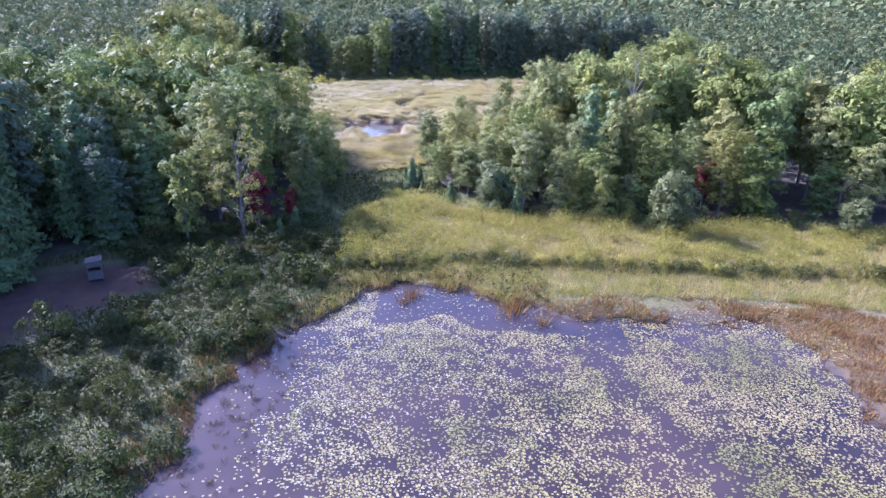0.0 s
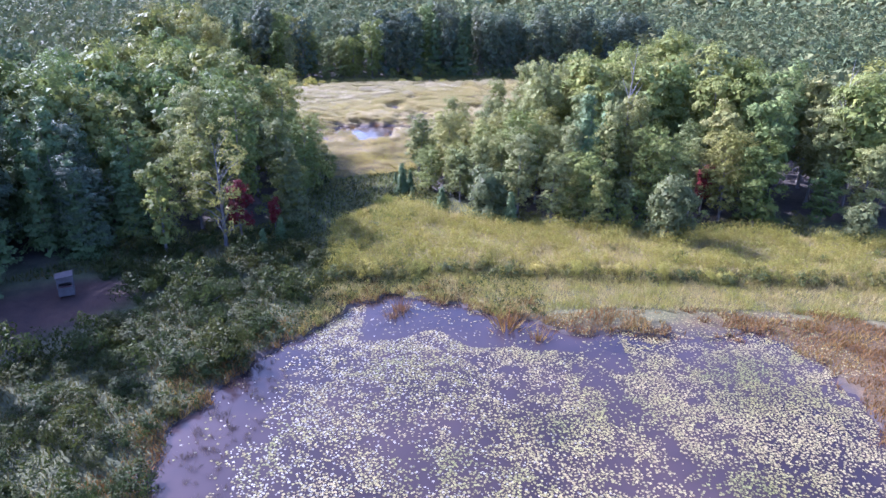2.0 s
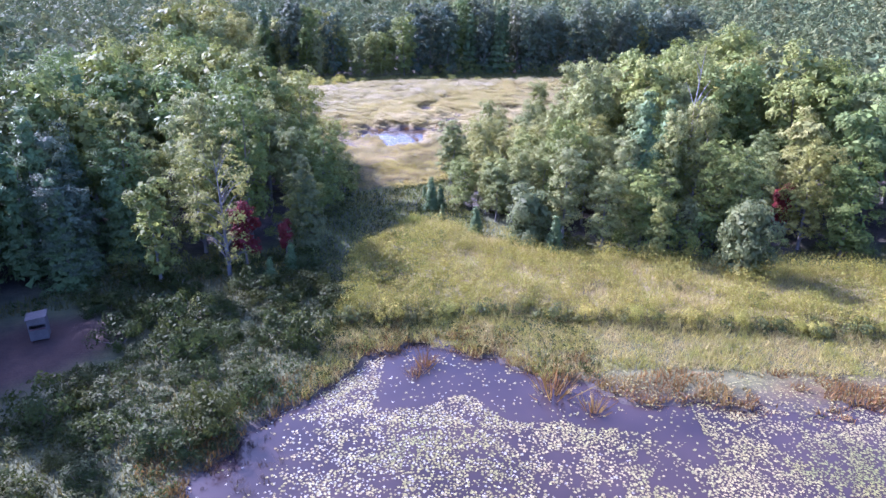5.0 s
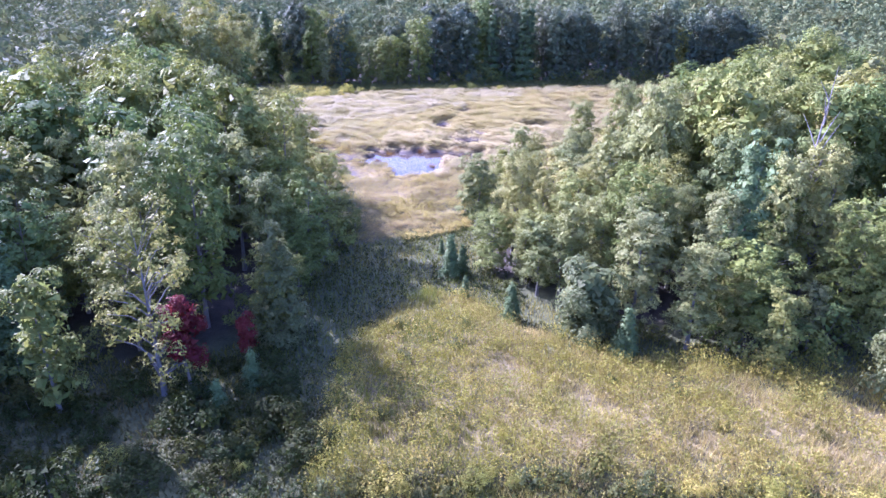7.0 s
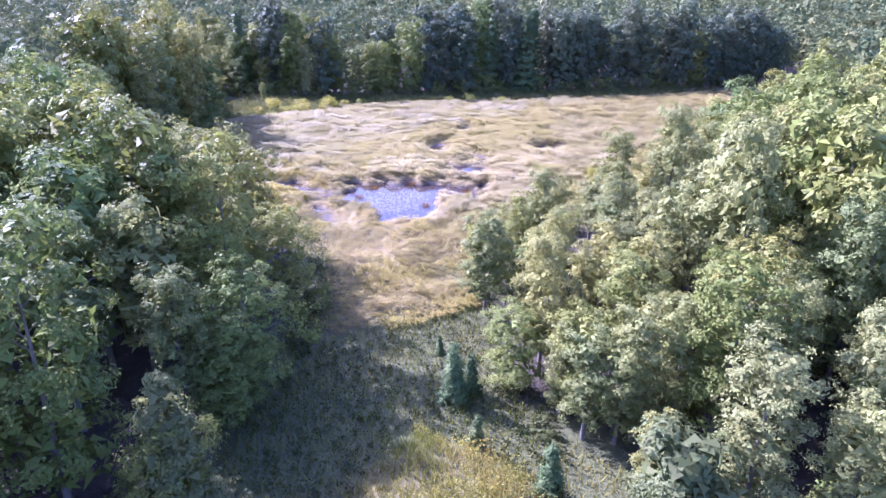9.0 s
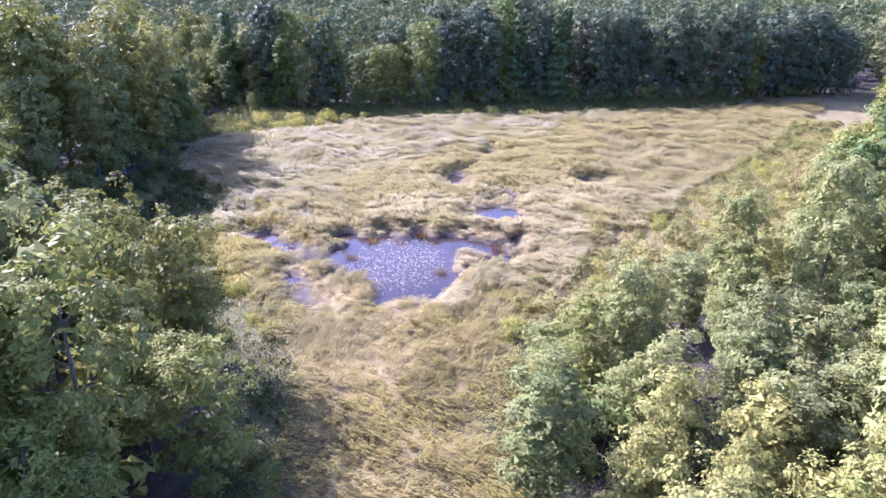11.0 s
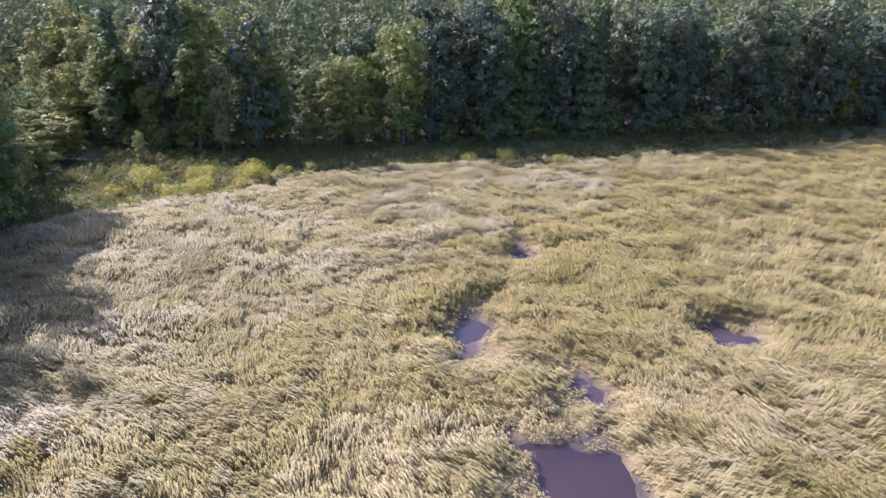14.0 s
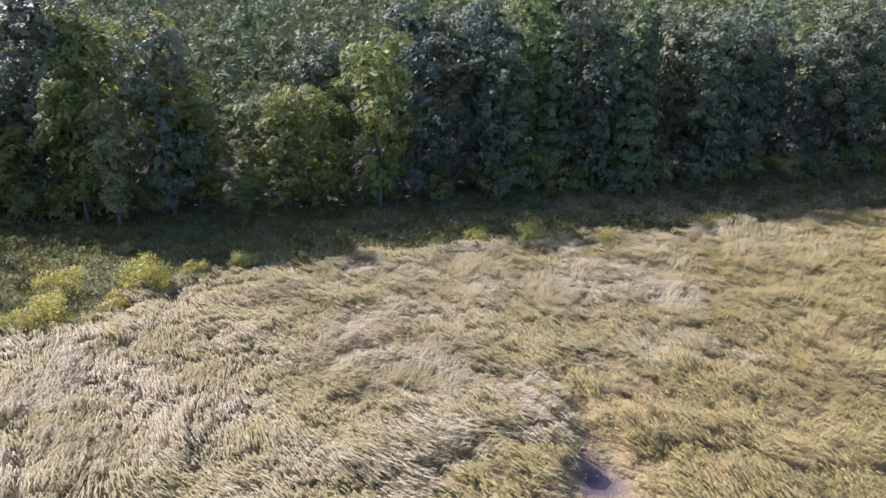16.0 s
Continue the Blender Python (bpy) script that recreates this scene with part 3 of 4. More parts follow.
def plant_wood():
    r = rng_for(5)
    # the first rows along the open ground, then the near canopy; the far wood stands closer
    (x1, y1), (x2, y2) = scatter(-75, 95, 20, 225, 4.55, 7), scatter(-75, 95, 114, 225, 3.8, 8)
    x, y, close = np.concatenate([x1, x2]), np.concatenate([y1, y2]), np.repeat([False, True], [len(x1), len(x2)])
    dl, dr, df = sdist(WOOD_LEFT, x, y), sdist(WOOD_RIGHT, x, y), sdist(WOOD_FAR, x, y)
    d = np.maximum(np.maximum(dl, dr), df)
    for X, Y, a, b, c, e, f in zip(x, y, dl, dr, df, d, close):
        if e < 0.4 or f != (c == e or (a == e and Y > 116)):
            continue
        seen = near_stand(X, Y, e)
        if not seen:
            continue
        side_far = c == e
        tier = 0 if (-5 < X < 30 and 62 < Y < 112 and e < 15) or (-35 < X < -11 and 48 < Y < 101 and e < 7) else 1 if e < 4.8 or (side_far and e < 7) else 2
        side = "left" if a == e else "right" if b == e else "far"
        u = r.random()
        if side == "right":
            kind = "aspen" if u < (0.8 if X < 16 else 0.4) else "broad"
            # the clump's west and north sides fall away to young growth
            h = min(17.0, 9 + 0.85 * (X + 3.5), 10 + 0.8 * e)
            if Y > 90:
                h -= (Y - 90) * 0.45 * np.clip(1 - X / 25, 0, 1)
            h = max(h, 5.0)
        elif side == "left":
            kind = "broad" if u < 0.74 else "aspen" if u < 0.95 else "pine"
            # oaks with the shade in their leaf colour stand in for dark pines
            if X < -26 and Y < 60:
                kind = "pine" if u < 0.4 else "oak"
            h = min(16.6, 8 + 1.2 * (-X - 13)) if Y < 100 else 16.5
            if 88 < Y < 118:
                h = min(h, 10.3 + e * 0.5 + max(0, -X - 19) * .7)
                kind = "aspen" if u < .35 else "broad"
            if Y < 52:
                h = 18.0
            elif Y < 62 and X > -40:
                h = min(h, 8.3 + e * 1.1)
            if Y < 75 and X > -27:
                h = min(h, 9.5 + e * 1.2)
            if 72 < Y < 100 and X > -25:
                h = max(h, 13.6)
            if 117 < Y < 161:
                h = 19.0 + .8 * r.random()
            elif Y > 150:
                h = min(6.5 + e * 0.15, 13.0)
            h = max(h, 5.5)
        else:
            # the darker right face gets more oaks with shade in their leaf colour
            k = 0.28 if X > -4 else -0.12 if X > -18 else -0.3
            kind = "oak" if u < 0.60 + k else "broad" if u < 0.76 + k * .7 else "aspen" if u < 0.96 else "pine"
            h = 17.9 + min(e, 7) * 0.15 + 2.0 * (r.random() < .3)
        h *= r.uniform(0.9, 1.08) if side == "far" else r.uniform(0.82, 1.06)
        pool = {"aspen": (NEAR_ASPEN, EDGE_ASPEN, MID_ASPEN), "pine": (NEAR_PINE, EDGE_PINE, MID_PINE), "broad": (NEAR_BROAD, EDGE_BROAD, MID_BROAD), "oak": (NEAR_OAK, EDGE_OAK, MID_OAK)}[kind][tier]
        k = h / (17.8 if kind in ("pine", "oak") else 16.9)
        wide = max(k, 0.72) ** 0.8
        stand(pool[r.integers(len(pool))], X, Y, wide, r.uniform(0, 360), k / wide, r.uniform(-2, 2))


def plant_aspen_clump():
    """Close-set slender stems of the clump by the gap."""
    r = rng_for(6)
    x, y = scatter(-4, 22, 67, 105, 4.4, 9)
    for X, Y, e in zip(x, y, sdist(WOOD_RIGHT, x, y)):
        if e > 0.8:
            h = max(5.0, min(16.5, 9 + 0.85 * (X + 3.5), 9.5 + 0.8 * e) - max(0, Y - 90) * 0.45 * np.clip(1 - X / 25, 0, 1)) * r.uniform(.75, 1.05)
            k = h / 15
            wide = max(k, .6) ** .8 * .85
            stand(NEAR_ASPEN[r.integers(4)], X, Y, wide, r.uniform(0, 360), k / wide, r.uniform(-3, 3))


def plant_pine_stand():
    """Dense dark conifers behind the clearing."""
    r = rng_for(8)
    grove = [(-28.5, 55), (-34, 48.5), (-38, 38), (-43, 25), (-46, 12), (-60, 12), (-60, 66), (-28, 63)]
    x, y = scatter(-60, -27, 12, 66, 3.6, 10)
    # four pines added to close sun gaps over the clearing
    x, y = np.append(x, (-38.6, -41.0, -36.6, -34.8)), np.append(y, (42.6, 46.2, 40.6, 45.2))
    for X, Y, d in zip(x, y, sdist(grove, x, y)):
        if d > -2.5 and (d > .2 or X in (-38.6, -36.6, -34.8)):
            h = (r.uniform(13, 17.5) if Y < 47 else min(8.5 + d * .9, 16)) * r.uniform(.9, 1.05)
            wide = max(h / 17, .62)
            pool = EDGE_PINE if d < 3.6 else MID_PINE
            stand(pool[r.integers(len(pool))], X, Y, wide, r.uniform(0, 360), h / 17 / wide, r.uniform(-2, 2))


plant_wood()
plant_aspen_clump()
plant_pine_stand()


def make_far_wood():
    """The woods beyond, too many trees to count, joined in one crown mesh."""
    r = rng_for(99)
    V, T = [], []
    for x0, x1, y0, y1, per, clusters, each, leaf, cl, inner in ((-150, 150, 40, 235, 5.1, 20, 10, 0.33, 1.0, 50), (-260, 260, 200, 340, 6.6, 16, 10, 0.5, 1.2, 30), (-480, 480, 340, 800, 13.0, 11, 6, 1.4, 2.2, 14), (-2400, 2400, 800, 3400, 52, 8, 3, 6.5, 8.0, 0)):
        x, y = scatter(x0, x1, y0, y1, per, int(per * 10))
        d = np.maximum(np.maximum(sdist(WOOD_LEFT, x, y), sdist(WOOD_RIGHT, x, y)), sdist(WOOD_FAR, x, y))
        if y0 == 40:
            near = np.array([near_stand(*q) for q in zip(x, y, d)])
            ok = (d > 0.5) & ~near & (np.abs(x) < 14 + 0.74 * y)
        elif y0 == 200:
            ok = (d > 0.5) & (np.abs(x) < 0.72 * y) & ~((np.abs(x) < 150) & (y < 235))
        else:
            ok = np.abs(x) < 0.75 * y
        big = 1.0 if y0 < 300 else 1.9 if y0 < 700 else 5.0
        for X, Y in zip(x[ok], y[ok]):
            h = r.uniform(6.0, 8.5) if 157 < Y < 192 and -95 < X < -48 else r.uniform(9.5, 17.5)
            C, P, N = crown_points(r, h, 3.1 * big * r.uniform(.65, 1.3), h * 0.36, "round" if r.random() < .8 else "cone", clusters, each, cl)
            q, _ = leaf_tris(r, P, N, leaf)
            if inner:
                _, P, N = crown_points(r, h * .95, 2.6 * big, h * .12, "round", inner // 2, 2, .8)
                q = np.concatenate([q, leaf_tris(r, P, N, 0.7 * big)[0]])
            V.append(q + np.array([X, Y, 0.2 + hill(X, Y)]))
            T.append(np.full(len(q), r.random()))
    V = np.concatenate(V)
    tagged(new("far_wood", fast_mesh("far_wood", V, np.arange(len(V)).reshape(-1, 3), M_CANOPY, np.concatenate(T))), "dense mixed green woodland reaching to the horizon", "woodland", kind="stuff")


make_far_wood()


# ---- shrubs ----
def make_shrub(name, seed, H, R, mat, clusters, per, leaf, label, group, cl=0.28):
    r = rng_for(seed)
    C, P, N = crown_points(r, H, R, 0.15, "round", clusters, per, cl)
    keep = P[:, 2] > 0.05
    LV, _ = leaf_tris(r, P[keep], N[keep], leaf)
    _, P2, N2 = crown_points(r, H * .85, R * .7, 0.1, "round", 20, 3, cl * .8)
    LV = np.concatenate([LV, leaf_tris(r, P2, N2, leaf * 1.7)[0]])
    LF = np.arange(len(LV)).reshape(-1, 3)
    root = tagged(new(name), label, "shrub", group)
    paths = [[(np.array([0, 0, -0.1]), 0.035), (c * np.array([.45, .45, .5]), 0.025), (c, 0.008)] for c in C[:5]]
    TV, TF = tubes(paths, 3)
    part("trunk", fast_mesh("trunk", TV, TF, M_BARK), root)
    part("foliage", fast_mesh("foliage", LV, LF, mat), root)
    root["spare"] = 1
    return root


SHRUBS = [make_shrub("shrub", 201 + k, 1.5, 1.15, M_SHADE_LEAF, 17, 62, 0.072, "rounded green wetland shrub of the pond bank, leaf colour darkened for shade", "bank shrubs", 0.42) for k in range(3)]
LOW_SHRUBS = [make_shrub("low_shrub", 206 + k, 1.3, 1.1, M_SHRUB, 15, 32, 0.095, "low sprawling green shrub among tall grass", "low shrubs", 0.40) for k in range(3)]
GOLDS = [make_shrub("golden_shrub", 211 + k, 2.0, 1.5, M_GOLD, 40, 44, 0.075, "yellow-green shrub at the edge of the reed meadow", "meadow edge shrubs", 0.52) for k in range(3)]
PALE_SHRUBS = [make_shrub("pale_shrub", 241 + k, 1.6, 1.3, M_YELLOW, 17, 36, 0.10, "pale green bush on the sunny meadow edge", "pale bushes", 0.46) for k in range(3)]
WILLOWS = [make_shrub("willow_shrub", 221 + k, 3.4, 1.8, M_LEAF, 22, 34, 0.125, "tall leafy bush growing at the foot of the wood", "understorey bushes", 0.62) for k in range(3)]
CEDARS = [make_tree("cedar_tree", 231 + k, 4.2, 1.15, 0.1, "cone", 120, 36, 0.065, 0.26, M_NEEDLE, M_BARK, "small dense dark green cedar in the grass", 5) for k in range(2)]


def plant_shrubs():
    r = rng_for(17)
    x, y = scatter(-36, -9, 16, 62, 1.9, 41)          # the left bank
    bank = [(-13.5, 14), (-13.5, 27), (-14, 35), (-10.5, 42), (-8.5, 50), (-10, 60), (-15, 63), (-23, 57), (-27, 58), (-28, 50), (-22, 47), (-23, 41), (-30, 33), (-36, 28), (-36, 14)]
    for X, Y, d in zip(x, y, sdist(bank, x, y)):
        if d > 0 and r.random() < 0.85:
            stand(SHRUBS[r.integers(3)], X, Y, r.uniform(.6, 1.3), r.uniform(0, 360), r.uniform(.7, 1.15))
    x, y = scatter(-12, 62, 48, 66, 2.1, 43)           # low bushes in the bright band
    for X, Y, d in zip(x, y, sdist(BAND, x, y)):
        front = Y < 54.5
        if d > 0 and r.random() < (0.28 if front and X > -6 else 0.15):
            stand(LOW_SHRUBS[r.integers(3)], X, Y, r.uniform(.55, .95), r.uniform(0, 360), r.uniform(.8, 1.1))
    x = np.arange(-7.5, 42, 1.15)                      # the thick hedge-like front of the band
    for X in x:
        Y = np.interp(X, [-9, 3, 15, 30, 60], [49.6, 52.0, 50.6, 50.6, 47.6]) + r.uniform(-.35, .55)
        gold = r.random() < .3
        stand((GOLDS if gold else LOW_SHRUBS)[r.integers(3)], X + r.uniform(-.3, .3), Y, r.uniform(.65, 1.15) * (.6 if gold else 1), r.uniform(0, 360), r.uniform(.85, 1.2))
    x, y = scatter(-62, 50, 150, 208, 2.25, 45)         # the row before the far wood
    for X, Y, d in zip(x, y, sdist(WOOD_FAR, x, y)):
        if -24 < d < 0.5 and sdist(WOOD_LEFT, X, Y) < 1 and sdist(MEADOW, X, Y) < 0.8 and (X > -30 or d > -19) and (X < -34 or d > -13.5) and r.random() < (0.22 if X < -27 and sdist(MEADOW, X, Y) > -9 else 0.82):
            gold = -11 < X < 2 and d < -7.5 and r.random() < .2
            pool = GOLDS if gold else LOW_SHRUBS
            stand(pool[r.integers(3)], X, Y, r.uniform(.85, 1.35) if gold else r.uniform(.7, 1.25), r.uniform(0, 360), r.uniform(.8, 1.1))
    x, y = scatter(-36, -15, 98, 119, 1.7, 47)         # yellow bushes west of the pool
    strip = [(-36, 115), (-33, 118), (-27, 116), (-22, 112), (-20, 106), (-18, 98), (-21, 101), (-30, 109)]
    for X, Y, d in zip(x, y, sdist(strip, x, y)):
        if d > 0:
            stand(GOLDS[r.integers(3)], X, Y, r.uniform(.5, .85), r.uniform(0, 360), r.uniform(.7, 1))
    x, y = scatter(-3, 56, 96, 178, 2.5, 49)           # willows and low bushes along the right edge
    for X, Y, d in zip(x, y, sdist(WOOD_RIGHT, x, y)):
        if -13 < d < 2 and sdist(MEADOW, X, Y) < 2.5 * r.random() and X < 16 + 0.6 * (Y - 83) and r.random() < .85:
            pool = GOLDS if r.random() < .25 else PALE_SHRUBS
            stand(pool[r.integers(3)], X, Y, r.uniform(.55, .95) if d < -3 else r.uniform(.9, 1.5), r.uniform(0, 360), r.uniform(.75, 1.1))
    x, y = scatter(-46, -22, 99, 138, 2.2, 53)         # bushes in the shaded corner, with the shade in their leaf colour
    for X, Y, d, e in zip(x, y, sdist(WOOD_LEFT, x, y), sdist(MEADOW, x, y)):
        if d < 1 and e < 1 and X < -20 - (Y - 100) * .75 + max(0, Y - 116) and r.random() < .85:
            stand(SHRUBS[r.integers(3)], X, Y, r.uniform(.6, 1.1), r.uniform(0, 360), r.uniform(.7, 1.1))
    x, y = scatter(-56, 62, 158, 216, 2.7, 55)         # understorey of the far wood
    for X, Y, e in zip(x, y, sdist(WOOD_FAR, x, y)):
        if -0.5 < e < 8 and r.random() < .8:
            stand(WILLOWS[r.integers(3)], X, Y, r.uniform(.7, 1.3), r.uniform(0, 360))
    x, y = scatter(-62, -30, 100, 158, 3.4, 57)         # understorey of the left wood along the meadow
    for X, Y, e in zip(x, y, sdist(WOOD_LEFT, x, y)):
        if -1.0 < e < 9 and r.random() < .8:
            stand(WILLOWS[r.integers(3)], X, Y, r.uniform(.8, 1.4), r.uniform(0, 360))
    x, y = scatter(-32, 46, 56, 112, 2.7, 51)           # understorey at the feet of both clumps
    for X, Y, a, b in zip(x, y, sdist(WOOD_LEFT, x, y), sdist(WOOD_RIGHT, x, y)):
        if (0.6 if b > a and X < 9 else -1.0) < max(a, b) < (9 if b > a and X < 14 and Y > 70 else 3) and r.random() < .55:
            pool = WILLOWS if r.random() < .45 else LOW_SHRUBS
            stand(pool[r.integers(3)], X, Y, r.uniform(.7, 1.2), r.uniform(0, 360))
    for X, Y, s in ((7.4, 62.6, .85), (0.7, 67.7, .72), (-3.9, 74.6, 1.05), (-3.0, 75.4, .9), (-2.6, 70.7, .68), (-5.0, 79.5, .5), (-15.1, 55.7, .8), (-14.2, 58.4, .9), (-29.5, 56.5, 1.3)):
        stand(CEDARS[r.integers(2)], X, Y, s, r.uniform(0, 360))


plant_shrubs()


# ---- grass, reeds and sedge ----
def make_blades(name, x, y, height, width, mat, label, lean=0.35, heading=None, seed=1, category="grass"):
    """Tapered blades that lean with the lie of the grass."""
    r = rng_for(seed)
    n = len(x)
    z = ground_z(x, y)
    h = height * r.uniform(.55, 1.25, n)
    a = r.uniform(0, 2 * np.pi, n) if heading is None else heading + r.normal(size=n) * 0.45
    d = np.stack([np.cos(a), np.sin(a), np.zeros(n)], 1)
    w = r.uniform(0, np.pi, n)
    s = np.stack([np.cos(w), np.sin(w), np.zeros(n)], 1) * (width * r.uniform(.6, 1.4, n))[:, None]
    ln = np.clip(lean + r.normal(size=n) * 0.22, 0, 1.45)
    p0 = np.stack([x, y, z - 0.05], 1)
    p1 = p0 + (d * np.sin(ln)[:, None] + np.array([0, 0, 1.0]) * np.cos(ln)[:, None]) * h[:, None]
    V = np.stack([p0 - s, p0 + s, p1], 1).reshape(-1, 3)
    tint = np.repeat(vnoise(x, y, 1.3, seed + 3) * .999, 3)
    return tagged(new(name, fast_mesh(name, V, np.arange(3 * n).reshape(-1, 3), mat, tint)), label, category, kind="stuff")


def make_tufts(name, x, y, size, each, width, mat, label, heading, droop, seed, category="grass"):
    """Mop-like tufts: each lock rises, bends over with the lie of the grass and hangs down."""
    r = rng_for(seed)
    k = np.repeat(np.arange(len(x)), each)
    n = len(k)
    z = ground_z(x, y)[k] - 0.05
    a = r.uniform(0, 2 * np.pi, n)
    d = np.stack([np.cos(a), np.sin(a)], 1) * r.uniform(.35, 1.0, n)[:, None]
    f = np.stack([np.cos(heading), np.sin(heading)], 1)[k] * droop
    reach = (d * .32 + f * 1.5) * size[k][:, None]
    root = np.stack([x[k], y[k], z], 1) + np.concatenate([r.uniform(-.3, .3, (n, 2)), np.zeros((n, 1))], 1)
    h = size[k] * r.uniform(.8, 1.2, n)
    knee = root + np.concatenate([reach * .36, h[:, None]], 1)
    tip = root + np.concatenate([reach * r.uniform(.75, 1.05, n)[:, None], (h * r.uniform(.6, 1.0, n))[:, None]], 1)
    e = np.stack([-reach[:, 1], reach[:, 0], np.zeros(n)], 1)
    e /= np.linalg.norm(e, axis=1)[:, None] + 1e-9
    e = e + r.normal(size=(n, 3)) * .14
    w = (width * r.uniform(.6, 1.3, n))[:, None]
    V = np.stack([root, knee - e * w, knee + e * w, tip], 1).reshape(-1, 3)
    b = np.arange(n)[:, None] * 4
    Fc = np.concatenate([b + np.array(q) for q in ((0, 2, 1), (1, 2, 3))], 0)
    tint = np.repeat((vnoise(x, y, 3.4, seed + 3) * .92 + .08 * r.random(len(x)))[k] * .999, 4)
    return tagged(new(name, fast_mesh(name, V, Fc, mat, tint)), label, category, kind="stuff")


def tufts(x, y, each, spread, seed):
    """Gather blades into tufts: places, and for each blade its tuft's number."""
    r = rng_for(seed)
    k = np.repeat(np.arange(len(x)), each)
    return x[k] + r.normal(size=len(k)) * spread, y[k] + r.normal(size=len(k)) * spread, k


def clumped(x, y, scale, seed, cut):
    return vnoise(x, y, scale, seed) * 0.6 + vnoise(x, y, scale * .4, seed + 1) * 0.4 > cut


def plant_grass():
    wood = lambda x, y: np.maximum(np.maximum(sdist(WOOD_LEFT, x, y), sdist(WOOD_RIGHT, x, y)), sdist(WOOD_FAR, x, y))
    x, y = scatter(-52, 58, 76, 200, 0.5, 61)
    m = (sdist(MEADOW, x, y) + (vnoise(x, y, 3, 9) - .5) * 3 > 0) & (water_depth(x, y) < -0.4) & (x < 8 + 0.62 * (y - 83) + 12)
    x, y = x[m], y[m]
    pale = (y - 128) * 0.75 - (x + 24) * 1.0 + (vnoise(x, y, 9, 4) - .5) * 26 + (vnoise(x, y, 1.5, 6) - .5) * 14 > 0
    flow = -2.3 + vnoise(x, y, 14, 21) * 2.0 + vnoise(x, y, 2.6, 5) * 1.5
    r = rng_for(62)
    big = (0.30 + 0.50 * vnoise(x, y, 1.7, 51)) * r.uniform(.88, 1.12, len(x)) * np.clip(1.1 - .5 * (np.abs(vnoise(x + .6 * y, y - .4 * x, 3.4, 57) - .5) < .035), .6, 1.1)
    big *= np.where(y < 106, .72, 1) * np.clip((-.2 - water_depth(x, y)) / 2.2, .32, 1)
    rust = ~pale & (y + (vnoise(x, y, 4, 58) - .5) * 9 + np.maximum(0, -x - 15) * -1.6 < 105)
    olive = ~pale & ~rust & (((y > 134) & (x > -14)) | (x < -17) | (x > 4 + .45 * (y - 104)) ^ (vnoise(x, y, 5, 55) > .72))
    straw = ~(pale | olive | rust)
    for name, q, mat, droop, wide, label, seed in (("rusty_grass", rust, M_RUST, .85, .032, "golden-brown marsh grass at the mouth of the gap", 12), ("olive_grass", olive, M_OLIVE, .65, .034, "olive-gold marsh grass in dense uneven tufts", 13), ("meadow_grass", straw, M_STRAW, .9, .036, "straw-coloured marsh grass lying in flattened locks", 3), ("pale_reeds", pale, M_PALE, .8, .034, "pale buff reeds with bleached plumes bent over in locks", 4)):
        make_tufts(name, x[q], y[q], big[q], 20, wide * .72, mat, label, flow[q], droop, seed, "reeds" if name == "pale_reeds" else "grass")
    x, y = scatter(-14, 60, 47, 74, 0.46, 63)
    m = (sdist(BAND, x, y) + (vnoise(x, y, 2, 9) - .5) * 1.2 > 0) & (water_depth(x, y) < 0) & (x < 12 + 0.72 * y)
    x, y = x[m], y[m]
    tall = np.clip(1.35 - np.abs(sdist(BAND, x, y) - 1.8) * .10, .75, 1.3) * (0.35 + 1.2 * vnoise(x, y, 1.5, 33))
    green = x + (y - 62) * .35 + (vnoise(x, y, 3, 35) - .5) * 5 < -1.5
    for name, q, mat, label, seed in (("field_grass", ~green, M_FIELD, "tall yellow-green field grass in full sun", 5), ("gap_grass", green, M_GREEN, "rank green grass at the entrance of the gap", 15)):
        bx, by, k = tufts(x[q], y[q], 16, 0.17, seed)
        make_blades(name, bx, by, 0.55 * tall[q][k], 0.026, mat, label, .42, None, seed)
    x, y = scatter(-52, 50, 16, 185, 0.21, 65)
    m = (wood(x, y) < 1.5) & (sdist(MEADOW, x, y) < .5) & (sdist(BAND, x, y) < .5) & (water_depth(x, y) < -.1) & (sdist(CLEARING, x, y) < -1.5 * vnoise(x, y, 2, 3)) & (sdist(RUSSET, x, y) < 0)
    x, y = x[m], y[m]
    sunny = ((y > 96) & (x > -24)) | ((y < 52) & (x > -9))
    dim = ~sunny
    # the bank's shade is put into the colour of these blades
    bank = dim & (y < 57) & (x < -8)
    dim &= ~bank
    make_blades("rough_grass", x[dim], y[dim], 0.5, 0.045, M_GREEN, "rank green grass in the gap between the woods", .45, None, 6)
    make_blades("bank_grass", x[bank], y[bank], 0.5, 0.045, M_SHADE_GRASS, "green grass on the pond bank, blade colour darkened for its shade", .45, None, 16)
    wet = sunny & (y < 56)
    bx, by, k = tufts(x[wet], y[wet], 5, 0.10, 9)
    make_blades("shore_grass", bx, by, (0.34 + .4 * vnoise(x[wet], y[wet], 1.4, 36))[k], 0.026, M_FIELD, "short yellow-green grass between field and pond", .55, None, 10)
    sunny &= y > 56
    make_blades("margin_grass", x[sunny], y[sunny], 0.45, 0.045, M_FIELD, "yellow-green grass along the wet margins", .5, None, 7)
    x, y = scatter(-16, 50, 16, 52, 0.12, 69)
    d = water_depth(x, y)
